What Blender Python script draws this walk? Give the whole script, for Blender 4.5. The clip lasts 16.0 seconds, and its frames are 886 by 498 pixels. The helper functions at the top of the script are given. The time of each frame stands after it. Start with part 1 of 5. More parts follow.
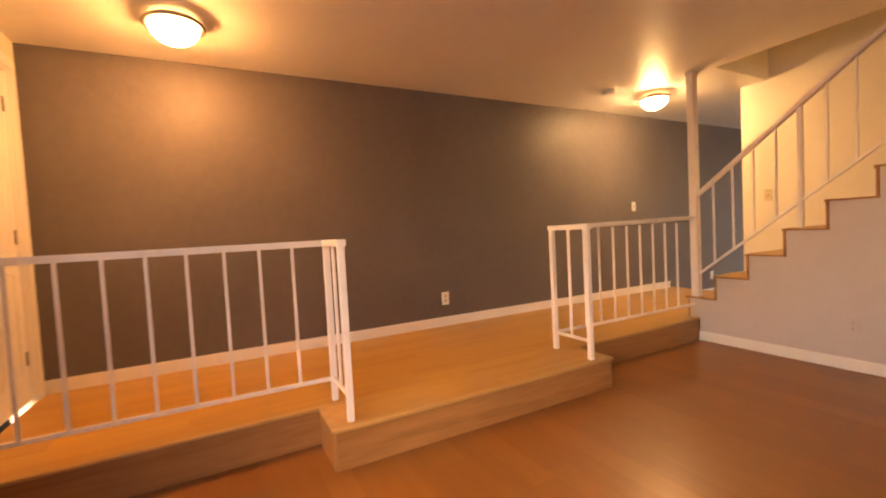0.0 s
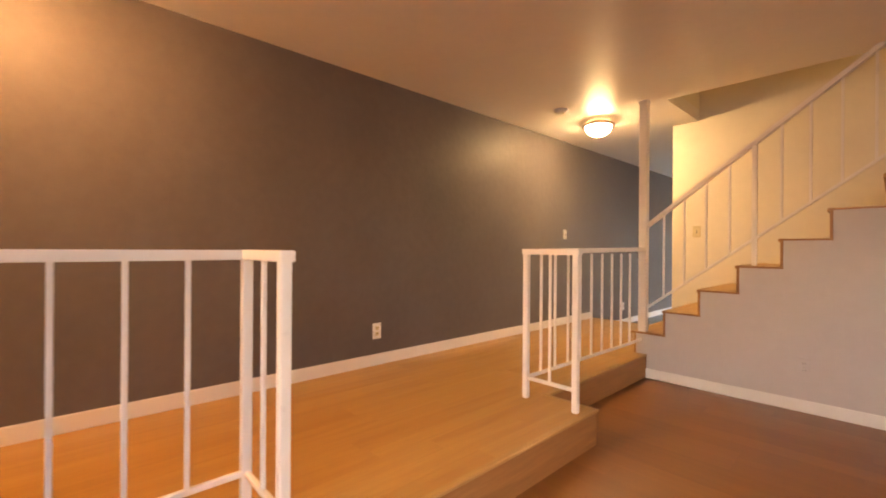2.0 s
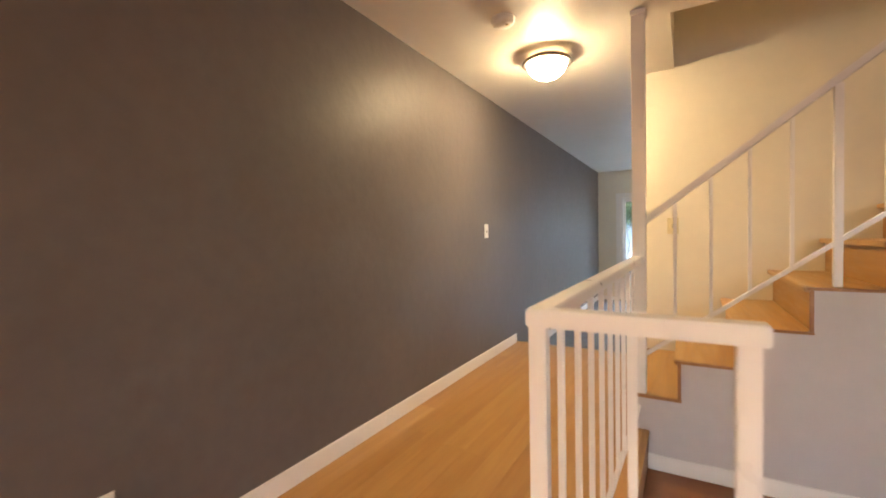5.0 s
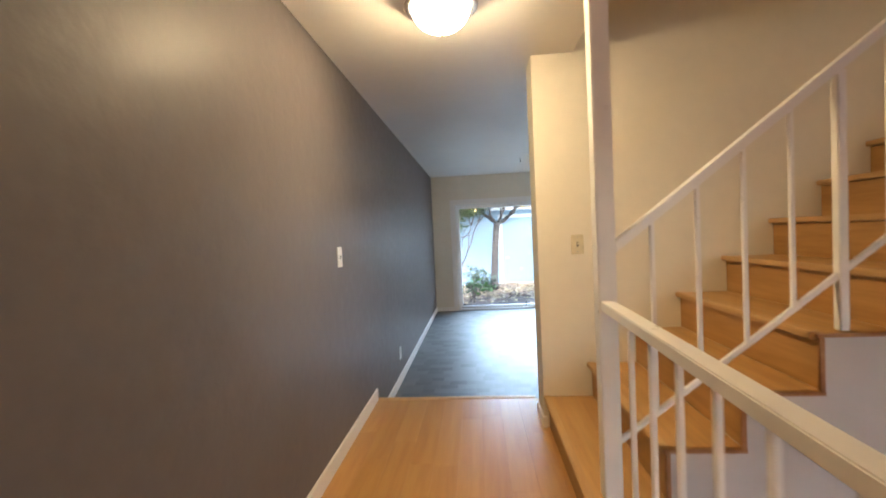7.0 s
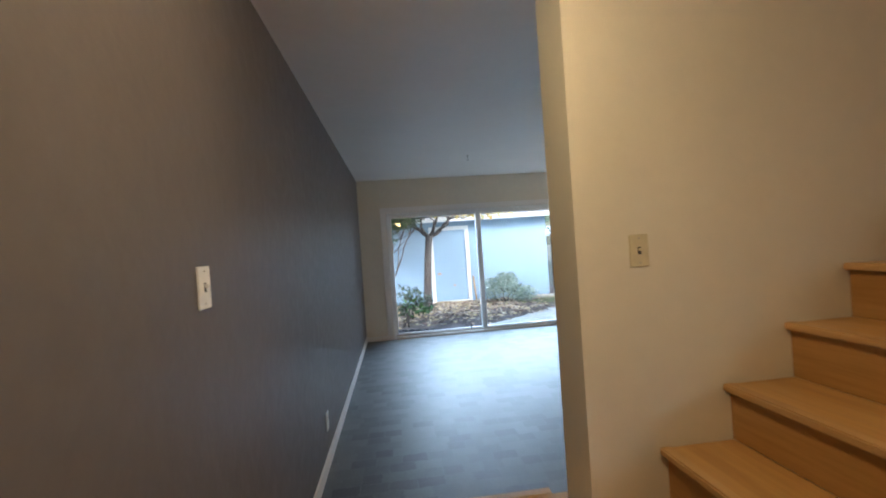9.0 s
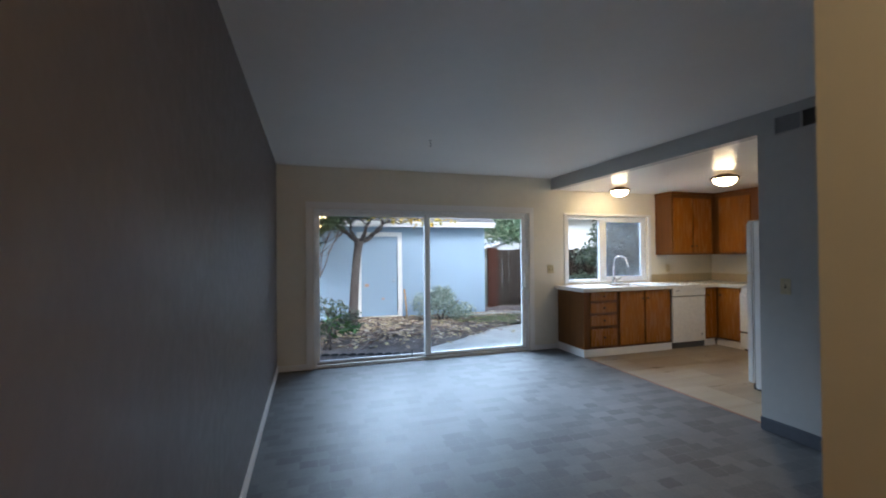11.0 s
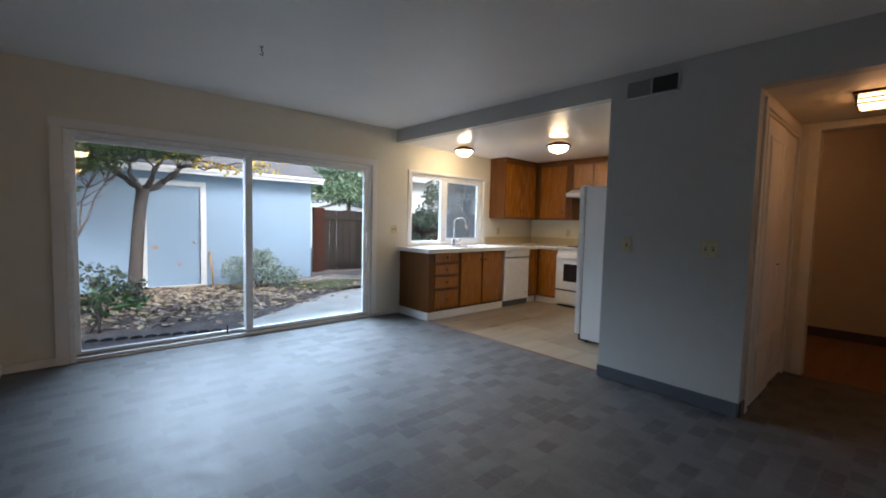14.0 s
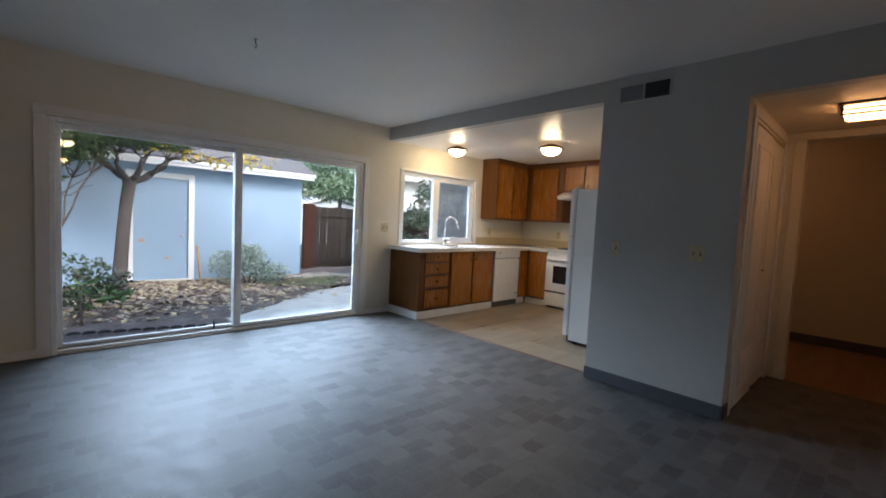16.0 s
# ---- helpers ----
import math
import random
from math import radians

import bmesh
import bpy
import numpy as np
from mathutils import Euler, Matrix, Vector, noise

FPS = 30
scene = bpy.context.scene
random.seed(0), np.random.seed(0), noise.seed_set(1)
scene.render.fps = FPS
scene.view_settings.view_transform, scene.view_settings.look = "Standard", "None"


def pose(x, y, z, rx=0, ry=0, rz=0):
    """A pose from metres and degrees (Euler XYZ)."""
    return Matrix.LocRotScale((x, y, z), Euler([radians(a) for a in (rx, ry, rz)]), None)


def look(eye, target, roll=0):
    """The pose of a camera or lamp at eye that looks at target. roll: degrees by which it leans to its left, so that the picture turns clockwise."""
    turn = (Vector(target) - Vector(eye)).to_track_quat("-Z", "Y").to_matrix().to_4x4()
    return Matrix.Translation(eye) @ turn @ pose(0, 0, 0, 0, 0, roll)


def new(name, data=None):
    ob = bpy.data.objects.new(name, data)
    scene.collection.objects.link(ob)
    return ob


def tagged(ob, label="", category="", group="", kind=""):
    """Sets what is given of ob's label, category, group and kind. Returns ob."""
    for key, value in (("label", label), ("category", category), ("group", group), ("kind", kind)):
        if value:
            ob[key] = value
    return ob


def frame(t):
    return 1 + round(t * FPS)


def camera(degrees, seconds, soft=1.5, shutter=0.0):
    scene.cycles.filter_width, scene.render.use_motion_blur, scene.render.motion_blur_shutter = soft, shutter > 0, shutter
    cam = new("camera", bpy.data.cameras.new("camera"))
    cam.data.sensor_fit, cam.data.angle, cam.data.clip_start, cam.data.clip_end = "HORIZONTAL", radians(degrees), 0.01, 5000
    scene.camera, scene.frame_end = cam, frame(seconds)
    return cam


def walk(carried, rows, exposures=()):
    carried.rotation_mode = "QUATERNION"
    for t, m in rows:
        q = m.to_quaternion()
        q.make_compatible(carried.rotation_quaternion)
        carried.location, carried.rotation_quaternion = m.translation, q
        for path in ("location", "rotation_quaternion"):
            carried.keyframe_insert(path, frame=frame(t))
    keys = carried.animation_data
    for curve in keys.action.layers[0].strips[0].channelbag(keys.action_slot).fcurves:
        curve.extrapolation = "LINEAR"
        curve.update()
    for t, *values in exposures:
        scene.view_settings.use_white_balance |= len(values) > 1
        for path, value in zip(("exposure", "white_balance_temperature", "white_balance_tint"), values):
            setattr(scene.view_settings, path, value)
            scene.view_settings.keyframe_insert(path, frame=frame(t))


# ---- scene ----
cam = camera(92.8, 16.0, 1.8, 0.5)
PATH = [
    (0, (3.611, 0.45, 1.124), (1.841, 1.379, 1.037), -3.0),
    (0.5, (3.372, 0.394, 1.107), (1.699, 1.49, 1.082), -2.1),
    (1, (3.136, 0.377, 1.103), (1.513, 1.542, 1.02), -0.4),
    (1.5, (2.927, 0.393, 1.104), (1.381, 1.661, 1.128), -0.3),
    (2, (2.775, 0.457, 1.115), (1.314, 1.822, 1.114), 0.4),
    (2.5, (2.596, 0.665, 1.117), (1.206, 2.104, 1.112), 0.7),
    (3, (2.395, 0.9, 1.126), (1.126, 2.446, 1.148), 0.7),
    (3.5, (2.148, 1.133, 1.118), (1.011, 2.777, 1.068), -0.9),
    (4, (1.89, 1.408, 1.115), (0.809, 3.09, 1.116), -2.3),
    (4.2, (1.777, 1.501, 1.127), (0.68, 3.173, 1.093), -0.8),
    (4.9, (1.51, 1.77, 1.245), (0.49, 3.49, 1.19), -1.0),
    (5.6, (1.235, 2.07, 1.335), (0.37, 3.87, 1.26), -1.3),
    (6.3, (0.98, 2.371, 1.377), (0.279, 4.243, 1.297), -1.4),
    (6.5, (0.916, 2.455, 1.392), (0.378, 4.378, 1.277), -1.4),
    (7, (0.794, 2.737, 1.406), (0.63, 4.729, 1.336), -2.7),
    (7.5, (0.683, 3.025, 1.409), (0.559, 5.021, 1.383), -1.6),
    (8, (0.587, 3.301, 1.403), (0.606, 5.3, 1.349), -3.1),
    (8.5, (0.536, 3.585, 1.396), (0.791, 5.569, 1.361), -2.8),
    (8.7, (0.534, 3.705, 1.374), (0.745, 5.694, 1.354), -4.2),
    (10.8, (0.369, 4.976, 1.364), (0.924, 6.898, 1.385), -0.0),
    (11, (0.359, 5.075, 1.373), (0.966, 6.981, 1.395), -0.5),
    (11.5, (0.344, 5.279, 1.354), (1.213, 7.079, 1.295), -0.7),
    (12, (0.359, 5.435, 1.333), (1.351, 7.171, 1.286), -1.3),
    (12.5, (0.352, 5.561, 1.307), (1.319, 7.308, 1.181), -0.6),
    (13, (0.391, 5.687, 1.286), (1.511, 7.338, 1.145), 0.1),
    (13.5, (0.391, 5.756, 1.269), (1.639, 7.313, 1.137), 1.4),
    (14, (0.387, 5.769, 1.262), (1.726, 7.248, 1.129), 1.4),
    (14.5, (0.385, 5.768, 1.256), (1.75, 7.224, 1.13), 2.0),
    (15, (0.389, 5.766, 1.256), (1.737, 7.239, 1.14), 2.2),
    (15.5, (0.388, 5.766, 1.255), (1.761, 7.215, 1.132), 1.8),
    (16, (0.384, 5.772, 1.252), (1.757, 7.221, 1.121), 2.8),
]
walk(cam, [(t, look(e, g, r)) for t, e, g, r in PATH],
     [(0, 3.78, 10000, 30), (1.5, 3.8, 8400, 24), (2.5, 3.82, 7900, 19), (4.2, 3.8, 6550, 12), (7, 3.43, 5700, 8), (8.7, 2.72, 5650, 8), (10.8, 1.88, 5700, 11), (13, 1.92, 5800, 11), (14, 1.95, 6000, 13), (16, 1.95, 6000, 13)])

# ---- world, sun, large lights ----
world = bpy.data.worlds.new("sky")
scene.world = world
world.use_nodes = True
wn = world.node_tree.nodes
sky = wn.new("ShaderNodeTexSky")
sky.sky_type = "NISHITA"
sky.sun_disc = False
sky.sun_elevation = radians(38)
sky.sun_rotation = radians(150)
sky.air_density, sky.dust_density = 1.2, 3.0
wn["Background"].inputs[1].default_value = 0.098
world.node_tree.links.new(sky.outputs[0], wn["Background"].inputs[0])
sun_data = bpy.data.lights.new("sun", "SUN")
sun_data.energy, sun_data.angle, sun_data.color = 0.95, radians(25), (1.0, 0.95, 0.88)
sun = new("sun", sun_data)
sun.matrix_world = look((-12, -16, 18), (2, 12, 0))


def window_light(name, size_x, size_y, watts, colour, m):
    d = bpy.data.lights.new(name, "AREA")
    d.shape, d.size, d.size_y, d.energy, d.color = "RECTANGLE", size_x, size_y, watts, colour
    ob = new(name, d)
    ob.matrix_world = m
    return ob


DOME_POWER = 11.0
KITCHEN_POWER = 14.5
CORRIDOR_POWER = 2.3
DAY = (0.68, 0.84, 1.0)
# sky light in the window of the sitting room, behind the walker
window_light("window_daylight", 1.7, 1.15, 1.5, (0.52, 0.68, 1.0), look((3.55, -0.60, 1.45), (3.55, 4.0, 1.45)))
# sky light falling in through the sliding door and the kitchen window
door_sky = window_light("door_daylight", 3.0, 1.5, 31.0, DAY, look((2.3, 11.25, 2.05), (2.65, 9.3, 0.1)))
door_sky.data.spread = radians(75)
window_sky = window_light("kitchen_daylight", 1.5, 0.9, 10.0, DAY, look((4.67, 11.0, 2.1), (4.67, 9.7, 0.7)))
window_sky.data.spread = radians(90)


# ---- materials ----
def shader(name, rough=0.5, metal=0.0, colour=(0.5, 0.5, 0.5)):
    m = bpy.data.materials.new(name)
    m.use_nodes = True
    b = m.node_tree.nodes["Principled BSDF"]
    b.inputs["Base Color"].default_value = (*colour, 1)
    b.inputs["Roughness"].default_value = rough
    b.inputs["Metallic"].default_value = metal
    return m, m.node_tree, b


def add(nt, kind, **props):
    n = nt.nodes.new(kind)
    for k, v in props.items():
        n.inputs[k.replace("_", " ")].default_value = v
    return n


def coords(nt, scale=(1, 1, 1), object_space=True, shift=False):
    c = nt.nodes.new("ShaderNodeTexCoord")
    mp = add(nt, "ShaderNodeMapping")
    mp.inputs["Scale"].default_value = scale
    nt.links.new(c.outputs["Object"], mp.inputs["Vector"])
    if shift:
        oi = nt.nodes.new("ShaderNodeObjectInfo")
        mul = nt.nodes.new("ShaderNodeVectorMath")
        mul.operation = "SCALE"
        mul.inputs[0].default_value = (7.3, 19.1, 3.7)
        nt.links.new(oi.outputs["Random"], mul.inputs["Scale"])
        nt.links.new(mul.outputs[0], mp.inputs["Location"])
    return mp.outputs[0]


def ramp(nt, fac, stops):
    r = nt.nodes.new("ShaderNodeValToRGB")
    e = r.color_ramp.elements
    while len(e) < len(stops):
        e.new(0.5)
    for el, (p, c) in zip(e, stops):
        el.position, el.color = p, (*c, 1)
    nt.links.new(fac, r.inputs[0])
    return r.outputs[0]


def mixc(nt, fac, a, b, mode="MIX"):
    m = nt.nodes.new("ShaderNodeMix")
    m.data_type, m.blend_type = "RGBA", mode
    for sock, v in ((m.inputs[0], fac), (m.inputs[6], a), (m.inputs[7], b)):
        if isinstance(v, bpy.types.NodeSocket):
            nt.links.new(v, sock)
        elif isinstance(v, (int, float)):
            sock.default_value = v
        else:
            sock.default_value = (*v, 1)
    return m.outputs[2]


def bump(nt, b, height, strength=0.2, distance=0.002):
    n = add(nt, "ShaderNodeBump", Strength=strength, Distance=distance)
    nt.links.new(height, n.inputs["Height"])
    nt.links.new(n.outputs[0], b.inputs["Normal"])


def painted(name, colour, rough=0.5, texture=0.15, grain=160, blotch=0.06, spec=0.5, lumps=0.0):
    """Painted plaster or wood: faint roller texture, faint broad unevenness, scuffs."""
    m, nt, b = shader(name, rough)
    v = coords(nt)
    big = add(nt, "ShaderNodeTexNoise", Scale=1.7, Detail=4.0)
    mid = add(nt, "ShaderNodeTexNoise", Scale=14.0, Detail=5.0)
    fine = add(nt, "ShaderNodeTexNoise", Scale=float(grain), Detail=3.0)
    for n in (big, mid, fine):
        nt.links.new(v, n.inputs["Vector"])
    lo = tuple(c * (1 - blotch) for c in colour)
    hi = tuple(min(1, c * (1 + blotch)) for c in colour)
    c1 = ramp(nt, big.outputs[0], ((0.3, lo), (0.7, hi)))
    c2 = mixc(nt, 0.35, c1, ramp(nt, mid.outputs[0], ((0.35, lo), (0.65, hi))))
    nt.links.new(c2, b.inputs["Base Color"])
    b.inputs["Specular IOR Level"].default_value = spec
    rr = ramp(nt, mid.outputs[0], ((0.3, (rough * 0.9,) * 3), (0.7, (min(1, rough * 1.12),) * 3)))
    nt.links.new(rr, b.inputs["Roughness"])
    height = fine.outputs[0]
    if lumps:
        mixh = nt.nodes.new("ShaderNodeMath")
        mixh.operation = "MULTIPLY_ADD"
        mixh.inputs[1].default_value = lumps
        nt.links.new(mid.outputs[0], mixh.inputs[0])
        nt.links.new(height, mixh.inputs[2])
        height = mixh.outputs[0]
    bump(nt, b, height, texture, 0.002)
    return m


def timber(name, dark, mid, light, rough=0.35, along="y", grain=1.0, vary=0.18, spec=0.5, relief=0.06, gloss_vary=1.0):
    """Wood with grain along one axis; each board differs."""
    m, nt, b = shader(name, rough)
    s = {"x": (1.2, 14, 14), "y": (14, 1.2, 14), "z": (14, 14, 1.2)}[along]
    s = tuple(q * grain for q in s)
    v = coords(nt, s, shift=True)
    n1 = add(nt, "ShaderNodeTexNoise", Scale=1.0, Detail=6.0, Distortion=0.6)
    n2 = add(nt, "ShaderNodeTexNoise", Scale=5.0, Detail=5.0)
    for n in (n1, n2):
        nt.links.new(v, n.inputs["Vector"])
    c = ramp(nt, n1.outputs[0], ((0.30, dark), (0.5, mid), (0.72, light)))
    c = mixc(nt, 0.3, c, ramp(nt, n2.outputs[0], ((0.35, dark), (0.65, light))))
    oi = nt.nodes.new("ShaderNodeObjectInfo")
    c = mixc(nt, vary, c, ramp(nt, oi.outputs["Random"], ((0.0, dark), (1.0, light))))
    nt.links.new(c, b.inputs["Base Color"])
    rr = ramp(nt, n2.outputs[0], ((0.3, (rough * (1 - 0.15 * gloss_vary),) * 3), (0.7, (min(1, rough * (1 + 0.25 * gloss_vary)),) * 3)))
    nt.links.new(rr, b.inputs["Roughness"])
    b.inputs["Specular IOR Level"].default_value = spec
    if relief:
        bump(nt, b, n2.outputs[0], relief, 0.001)
    return m


def plain(name, colour, rough=0.4, metal=0.0):
    m, nt, b = shader(name, rough, metal, colour)
    v = coords(nt)
    n = add(nt, "ShaderNodeTexNoise", Scale=30.0, Detail=4.0)
    nt.links.new(v, n.inputs["Vector"])
    lo, hi = tuple(c * 0.93 for c in colour), tuple(min(1, c * 1.05) for c in colour)
    nt.links.new(ramp(nt, n.outputs[0], ((0.3, lo), (0.7, hi))), b.inputs["Base Color"])
    rr = ramp(nt, n.outputs[0], ((0.3, (rough * 0.85,) * 3), (0.7, (min(1, rough * 1.15),) * 3)))
    nt.links.new(rr, b.inputs["Roughness"])
    return m


def glowing(name, colour, power):
    m = bpy.data.materials.new(name)
    m.use_nodes = True
    nt = m.node_tree
    b = nt.nodes["Principled BSDF"]
    b.inputs["Base Color"].default_value = (0.9, 0.88, 0.82, 1)
    b.inputs["Roughness"].default_value = 0.25
    b.inputs["Emission Color"].default_value = (*colour, 1)
    b.inputs["Emission Strength"].default_value = power
    return m


def clear_glass(name, tint=(0.96, 0.98, 0.98), gloss=0.9):
    m = bpy.data.materials.new(name)
    m.use_nodes = True
    nt = m.node_tree
    nt.nodes.remove(nt.nodes["Principled BSDF"])
    t = nt.nodes.new("ShaderNodeBsdfTransparent")
    t.inputs[0].default_value = (*tint, 1)
    g = nt.nodes.new("ShaderNodeBsdfGlossy")
    g.inputs["Roughness"].default_value = 0.01
    lw = add(nt, "ShaderNodeLayerWeight", Blend=0.5)
    pw = nt.nodes.new("ShaderNodeMath")
    pw.operation = "POWER"
    pw.inputs[1].default_value = 4.0
    nt.links.new(lw.outputs["Facing"], pw.inputs[0])
    f = nt.nodes.new("ShaderNodeMath")
    f.operation = "MULTIPLY_ADD"
    f.inputs[1].default_value, f.inputs[2].default_value = 0.5, 0.03
    nt.links.new(pw.outputs[0], f.inputs[0])
    mx = nt.nodes.new("ShaderNodeMixShader")
    nt.links.new(f.outputs[0], mx.inputs[0])
    nt.links.new(t.outputs[0], mx.inputs[1])
    nt.links.new(g.outputs[0], mx.inputs[2])
    nt.links.new(mx.outputs[0], nt.nodes["Material Output"].inputs[0])
    return m


def vinyl_floor(name):
    """Printed sheet vinyl: small uneven slate blocks in grey, with fine mottling and a soft gloss."""
    m, nt, b = shader(name, 0.33)
    v = coords(nt)
    br = nt.nodes.new("ShaderNodeTexBrick")
    br.offset, br.squash = 0.5, 0.75
    br.squash_frequency = 3
    for k, val in (("Scale", 1.0), ("Mortar Size", 0.007), ("Mortar Smooth", 1.0), ("Bias", 0.0), ("Brick Width", 0.165), ("Row Height", 0.102)):
        br.inputs[k].default_value = val
    br.inputs["Color1"].default_value = (0.0, 0.0, 0.0, 1)
    br.inputs["Color2"].default_value = (1.0, 1.0, 1.0, 1)
    br.inputs["Mortar"].default_value = (0.7, 0.7, 0.7, 1)
    # uneven, soft edges of the printed blocks
    wob = add(nt, "ShaderNodeTexNoise", Scale=26.0, Detail=2.0)
    nt.links.new(v, wob.inputs["Vector"])
    shift = nt.nodes.new("ShaderNodeVectorMath")
    shift.operation = "MULTIPLY_ADD"
    shift.inputs[1].default_value = (0.035, 0.03, 0.0)
    nt.links.new(wob.outputs["Color"], shift.inputs[0])
    nt.links.new(v, shift.inputs[2])
    nt.links.new(shift.outputs[0], br.inputs["Vector"])
    n1 = add(nt, "ShaderNodeTexNoise", Scale=9.0, Detail=6.0)
    n2 = add(nt, "ShaderNodeTexNoise", Scale=60.0, Detail=4.0)
    for n in (n1, n2):
        nt.links.new(v, n.inputs["Vector"])
    c = ramp(nt, br.outputs[0], ((0.0, (0.026, 0.027, 0.029)), (0.3, (0.062, 0.064, 0.066)), (0.6, (0.098, 0.10, 0.102)), (1.0, (0.138, 0.141, 0.14))))
    c = mixc(nt, 0.36, c, ramp(nt, n1.outputs[0], ((0.35, (0.04, 0.041, 0.042)), (0.65, (0.14, 0.14, 0.138)))))
    c = mixc(nt, 0.15, c, ramp(nt, n2.outputs[0], ((0.3, (0.05, 0.05, 0.05)), (0.7, (0.19, 0.19, 0.185)))))
    nt.links.new(c, b.inputs["Base Color"])
    nt.links.new(ramp(nt, n1.outputs[0], ((0.3, (0.43,) * 3), (0.7, (0.56,) * 3))), b.inputs["Roughness"])
    bump(nt, b, n2.outputs[0], 0.12, 0.001)
    return m


def soil(name, a, b_, c_, scale=6.0, strength=0.6):
    m, nt, b = shader(name, 0.9)
    v = coords(nt)
    n1 = add(nt, "ShaderNodeTexNoise", Scale=scale, Detail=8.0)
    n2 = add(nt, "ShaderNodeTexNoise", Scale=scale * 12, Detail=4.0)
    for n in (n1, n2):
        nt.links.new(v, n.inputs["Vector"])
    c = ramp(nt, n1.outputs[0], ((0.3, a), (0.5, b_), (0.7, c_)))
    c = mixc(nt, 0.4, c, ramp(nt, n2.outputs[0], ((0.3, a), (0.7, c_))))
    nt.links.new(c, b.inputs["Base Color"])
    bump(nt, b, n2.outputs[0], strength, 0.01)
    return m


def leafy(name, colours, rough=0.45):
    """Leaves: every leaf its own shade."""
    m, nt, b = shader(name, rough)
    g = nt.nodes.new("ShaderNodeNewGeometry")
    k = len(colours) - 1
    c = ramp(nt, g.outputs["Random Per Island"], tuple((i / k, q) for i, q in enumerate(colours)))
    nt.links.new(c, b.inputs["Base Color"])
    return m


M_GREY = painted("grey_wall_paint", (0.140, 0.123, 0.122), 0.44, 0.3, 45, 0.10, 0.2, 4.0)
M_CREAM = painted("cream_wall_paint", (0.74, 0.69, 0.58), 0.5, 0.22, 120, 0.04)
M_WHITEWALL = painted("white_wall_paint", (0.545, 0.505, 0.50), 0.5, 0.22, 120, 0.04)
M_KCEIL = painted("kitchen_ceiling_gloss", (0.78, 0.75, 0.70), 0.33, 0.08, 60, 0.03, 0.35, 1.0)
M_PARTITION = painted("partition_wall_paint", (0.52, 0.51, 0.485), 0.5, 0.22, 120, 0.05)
M_CEIL = painted("ceiling_paint", (0.77, 0.74, 0.70), 0.43, 0.2, 120, 0.035)
M_TRIM = painted("white_trim_paint", (0.80, 0.78, 0.75), 0.35, 0.05, 60, 0.03)
M_RAIL = painted("white_rail_enamel", (0.80, 0.77, 0.74), 0.3, 0.06, 50, 0.04)
M_VINYLFRAME = plain("white_vinyl_frame", (0.80, 0.81, 0.81), 0.35)
M_HALLWOOD = timber("laminate_oak", (0.385, 0.188, 0.049), (0.475, 0.258, 0.076), (0.55, 0.325, 0.112), 0.33, "y", 0.8, 0.3)
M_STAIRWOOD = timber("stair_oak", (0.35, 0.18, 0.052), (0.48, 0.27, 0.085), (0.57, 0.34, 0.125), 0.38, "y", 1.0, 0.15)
# same oak as the treads, about a fifth darker, for the risers
M_STAIRRISER = timber("stair_oak_darker", (0.29, 0.14, 0.037), (0.39, 0.205, 0.06), (0.47, 0.265, 0.088), 0.38, "y", 1.0, 0.15)
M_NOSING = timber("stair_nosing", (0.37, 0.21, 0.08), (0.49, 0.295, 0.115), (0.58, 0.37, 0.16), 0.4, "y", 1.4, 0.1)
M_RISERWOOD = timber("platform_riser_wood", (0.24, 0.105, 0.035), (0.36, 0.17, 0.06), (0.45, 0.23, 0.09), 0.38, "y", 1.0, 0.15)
M_LIVWOOD = timber("sitting_room_laminate", (0.182, 0.065, 0.017), (0.232, 0.088, 0.024), (0.282, 0.113, 0.032), 0.33, "x", 0.5, 0.5, 0.5, 0.0, 0.1)
M_GAP = plain("floor_joint_dark", (0.25, 0.10, 0.03), 0.8)
M_CAB = timber("cabinet_birch_stain", (0.24, 0.08, 0.008), (0.315, 0.112, 0.011), (0.40, 0.155, 0.017), 0.25, "z", 0.6, 0.3, 0.5)
# slightly darker frame stain, deepened further for the shaded lines between doors
M_CABDARK = timber("cabinet_frame_stain_shade", (0.10, 0.033, 0.005), (0.145, 0.050, 0.008), (0.19, 0.07, 0.012), 0.4, "z", 0.9, 0.2, 0.3)
M_KNOB = plain("dark_bronze_knob", (0.05, 0.035, 0.025), 0.3, 0.9)
M_COUNTER = plain("white_laminate", (0.78, 0.76, 0.72), 0.28)
M_SPLASHLOW = painted("beige_splash_strip", (0.60, 0.50, 0.32), 0.3, 0.05, 80, 0.05)
M_SPLASH = painted("cream_splashback", (0.76, 0.72, 0.60), 0.35, 0.05, 80, 0.03)
M_APPL = plain("white_appliance_enamel", (0.82, 0.82, 0.81), 0.22)
M_FRIDGE = painted("white_pebbled_steel", (0.80, 0.82, 0.84), 0.32, 0.12, 300, 0.02)
M_BLACKGLASS = plain("black_oven_glass", (0.02, 0.02, 0.022), 0.08)
M_CHROME = plain("chrome", (0.75, 0.76, 0.78), 0.12, 1.0)
M_NICKEL = plain("brushed_nickel", (0.42, 0.38, 0.34), 0.32, 1.0)
M_BRONZE = plain("oiled_bronze", (0.06, 0.038, 0.026), 0.45, 0.4)
M_IVORY = plain("ivory_plastic", (0.62, 0.54, 0.34), 0.35)
M_WHITEPL = plain("white_plastic", (0.80, 0.79, 0.76), 0.35)
M_SLOT = plain("dark_slot", (0.03, 0.03, 0.03), 0.6)
M_VENT = plain("vent_grille_grey", (0.36, 0.36, 0.36), 0.5)
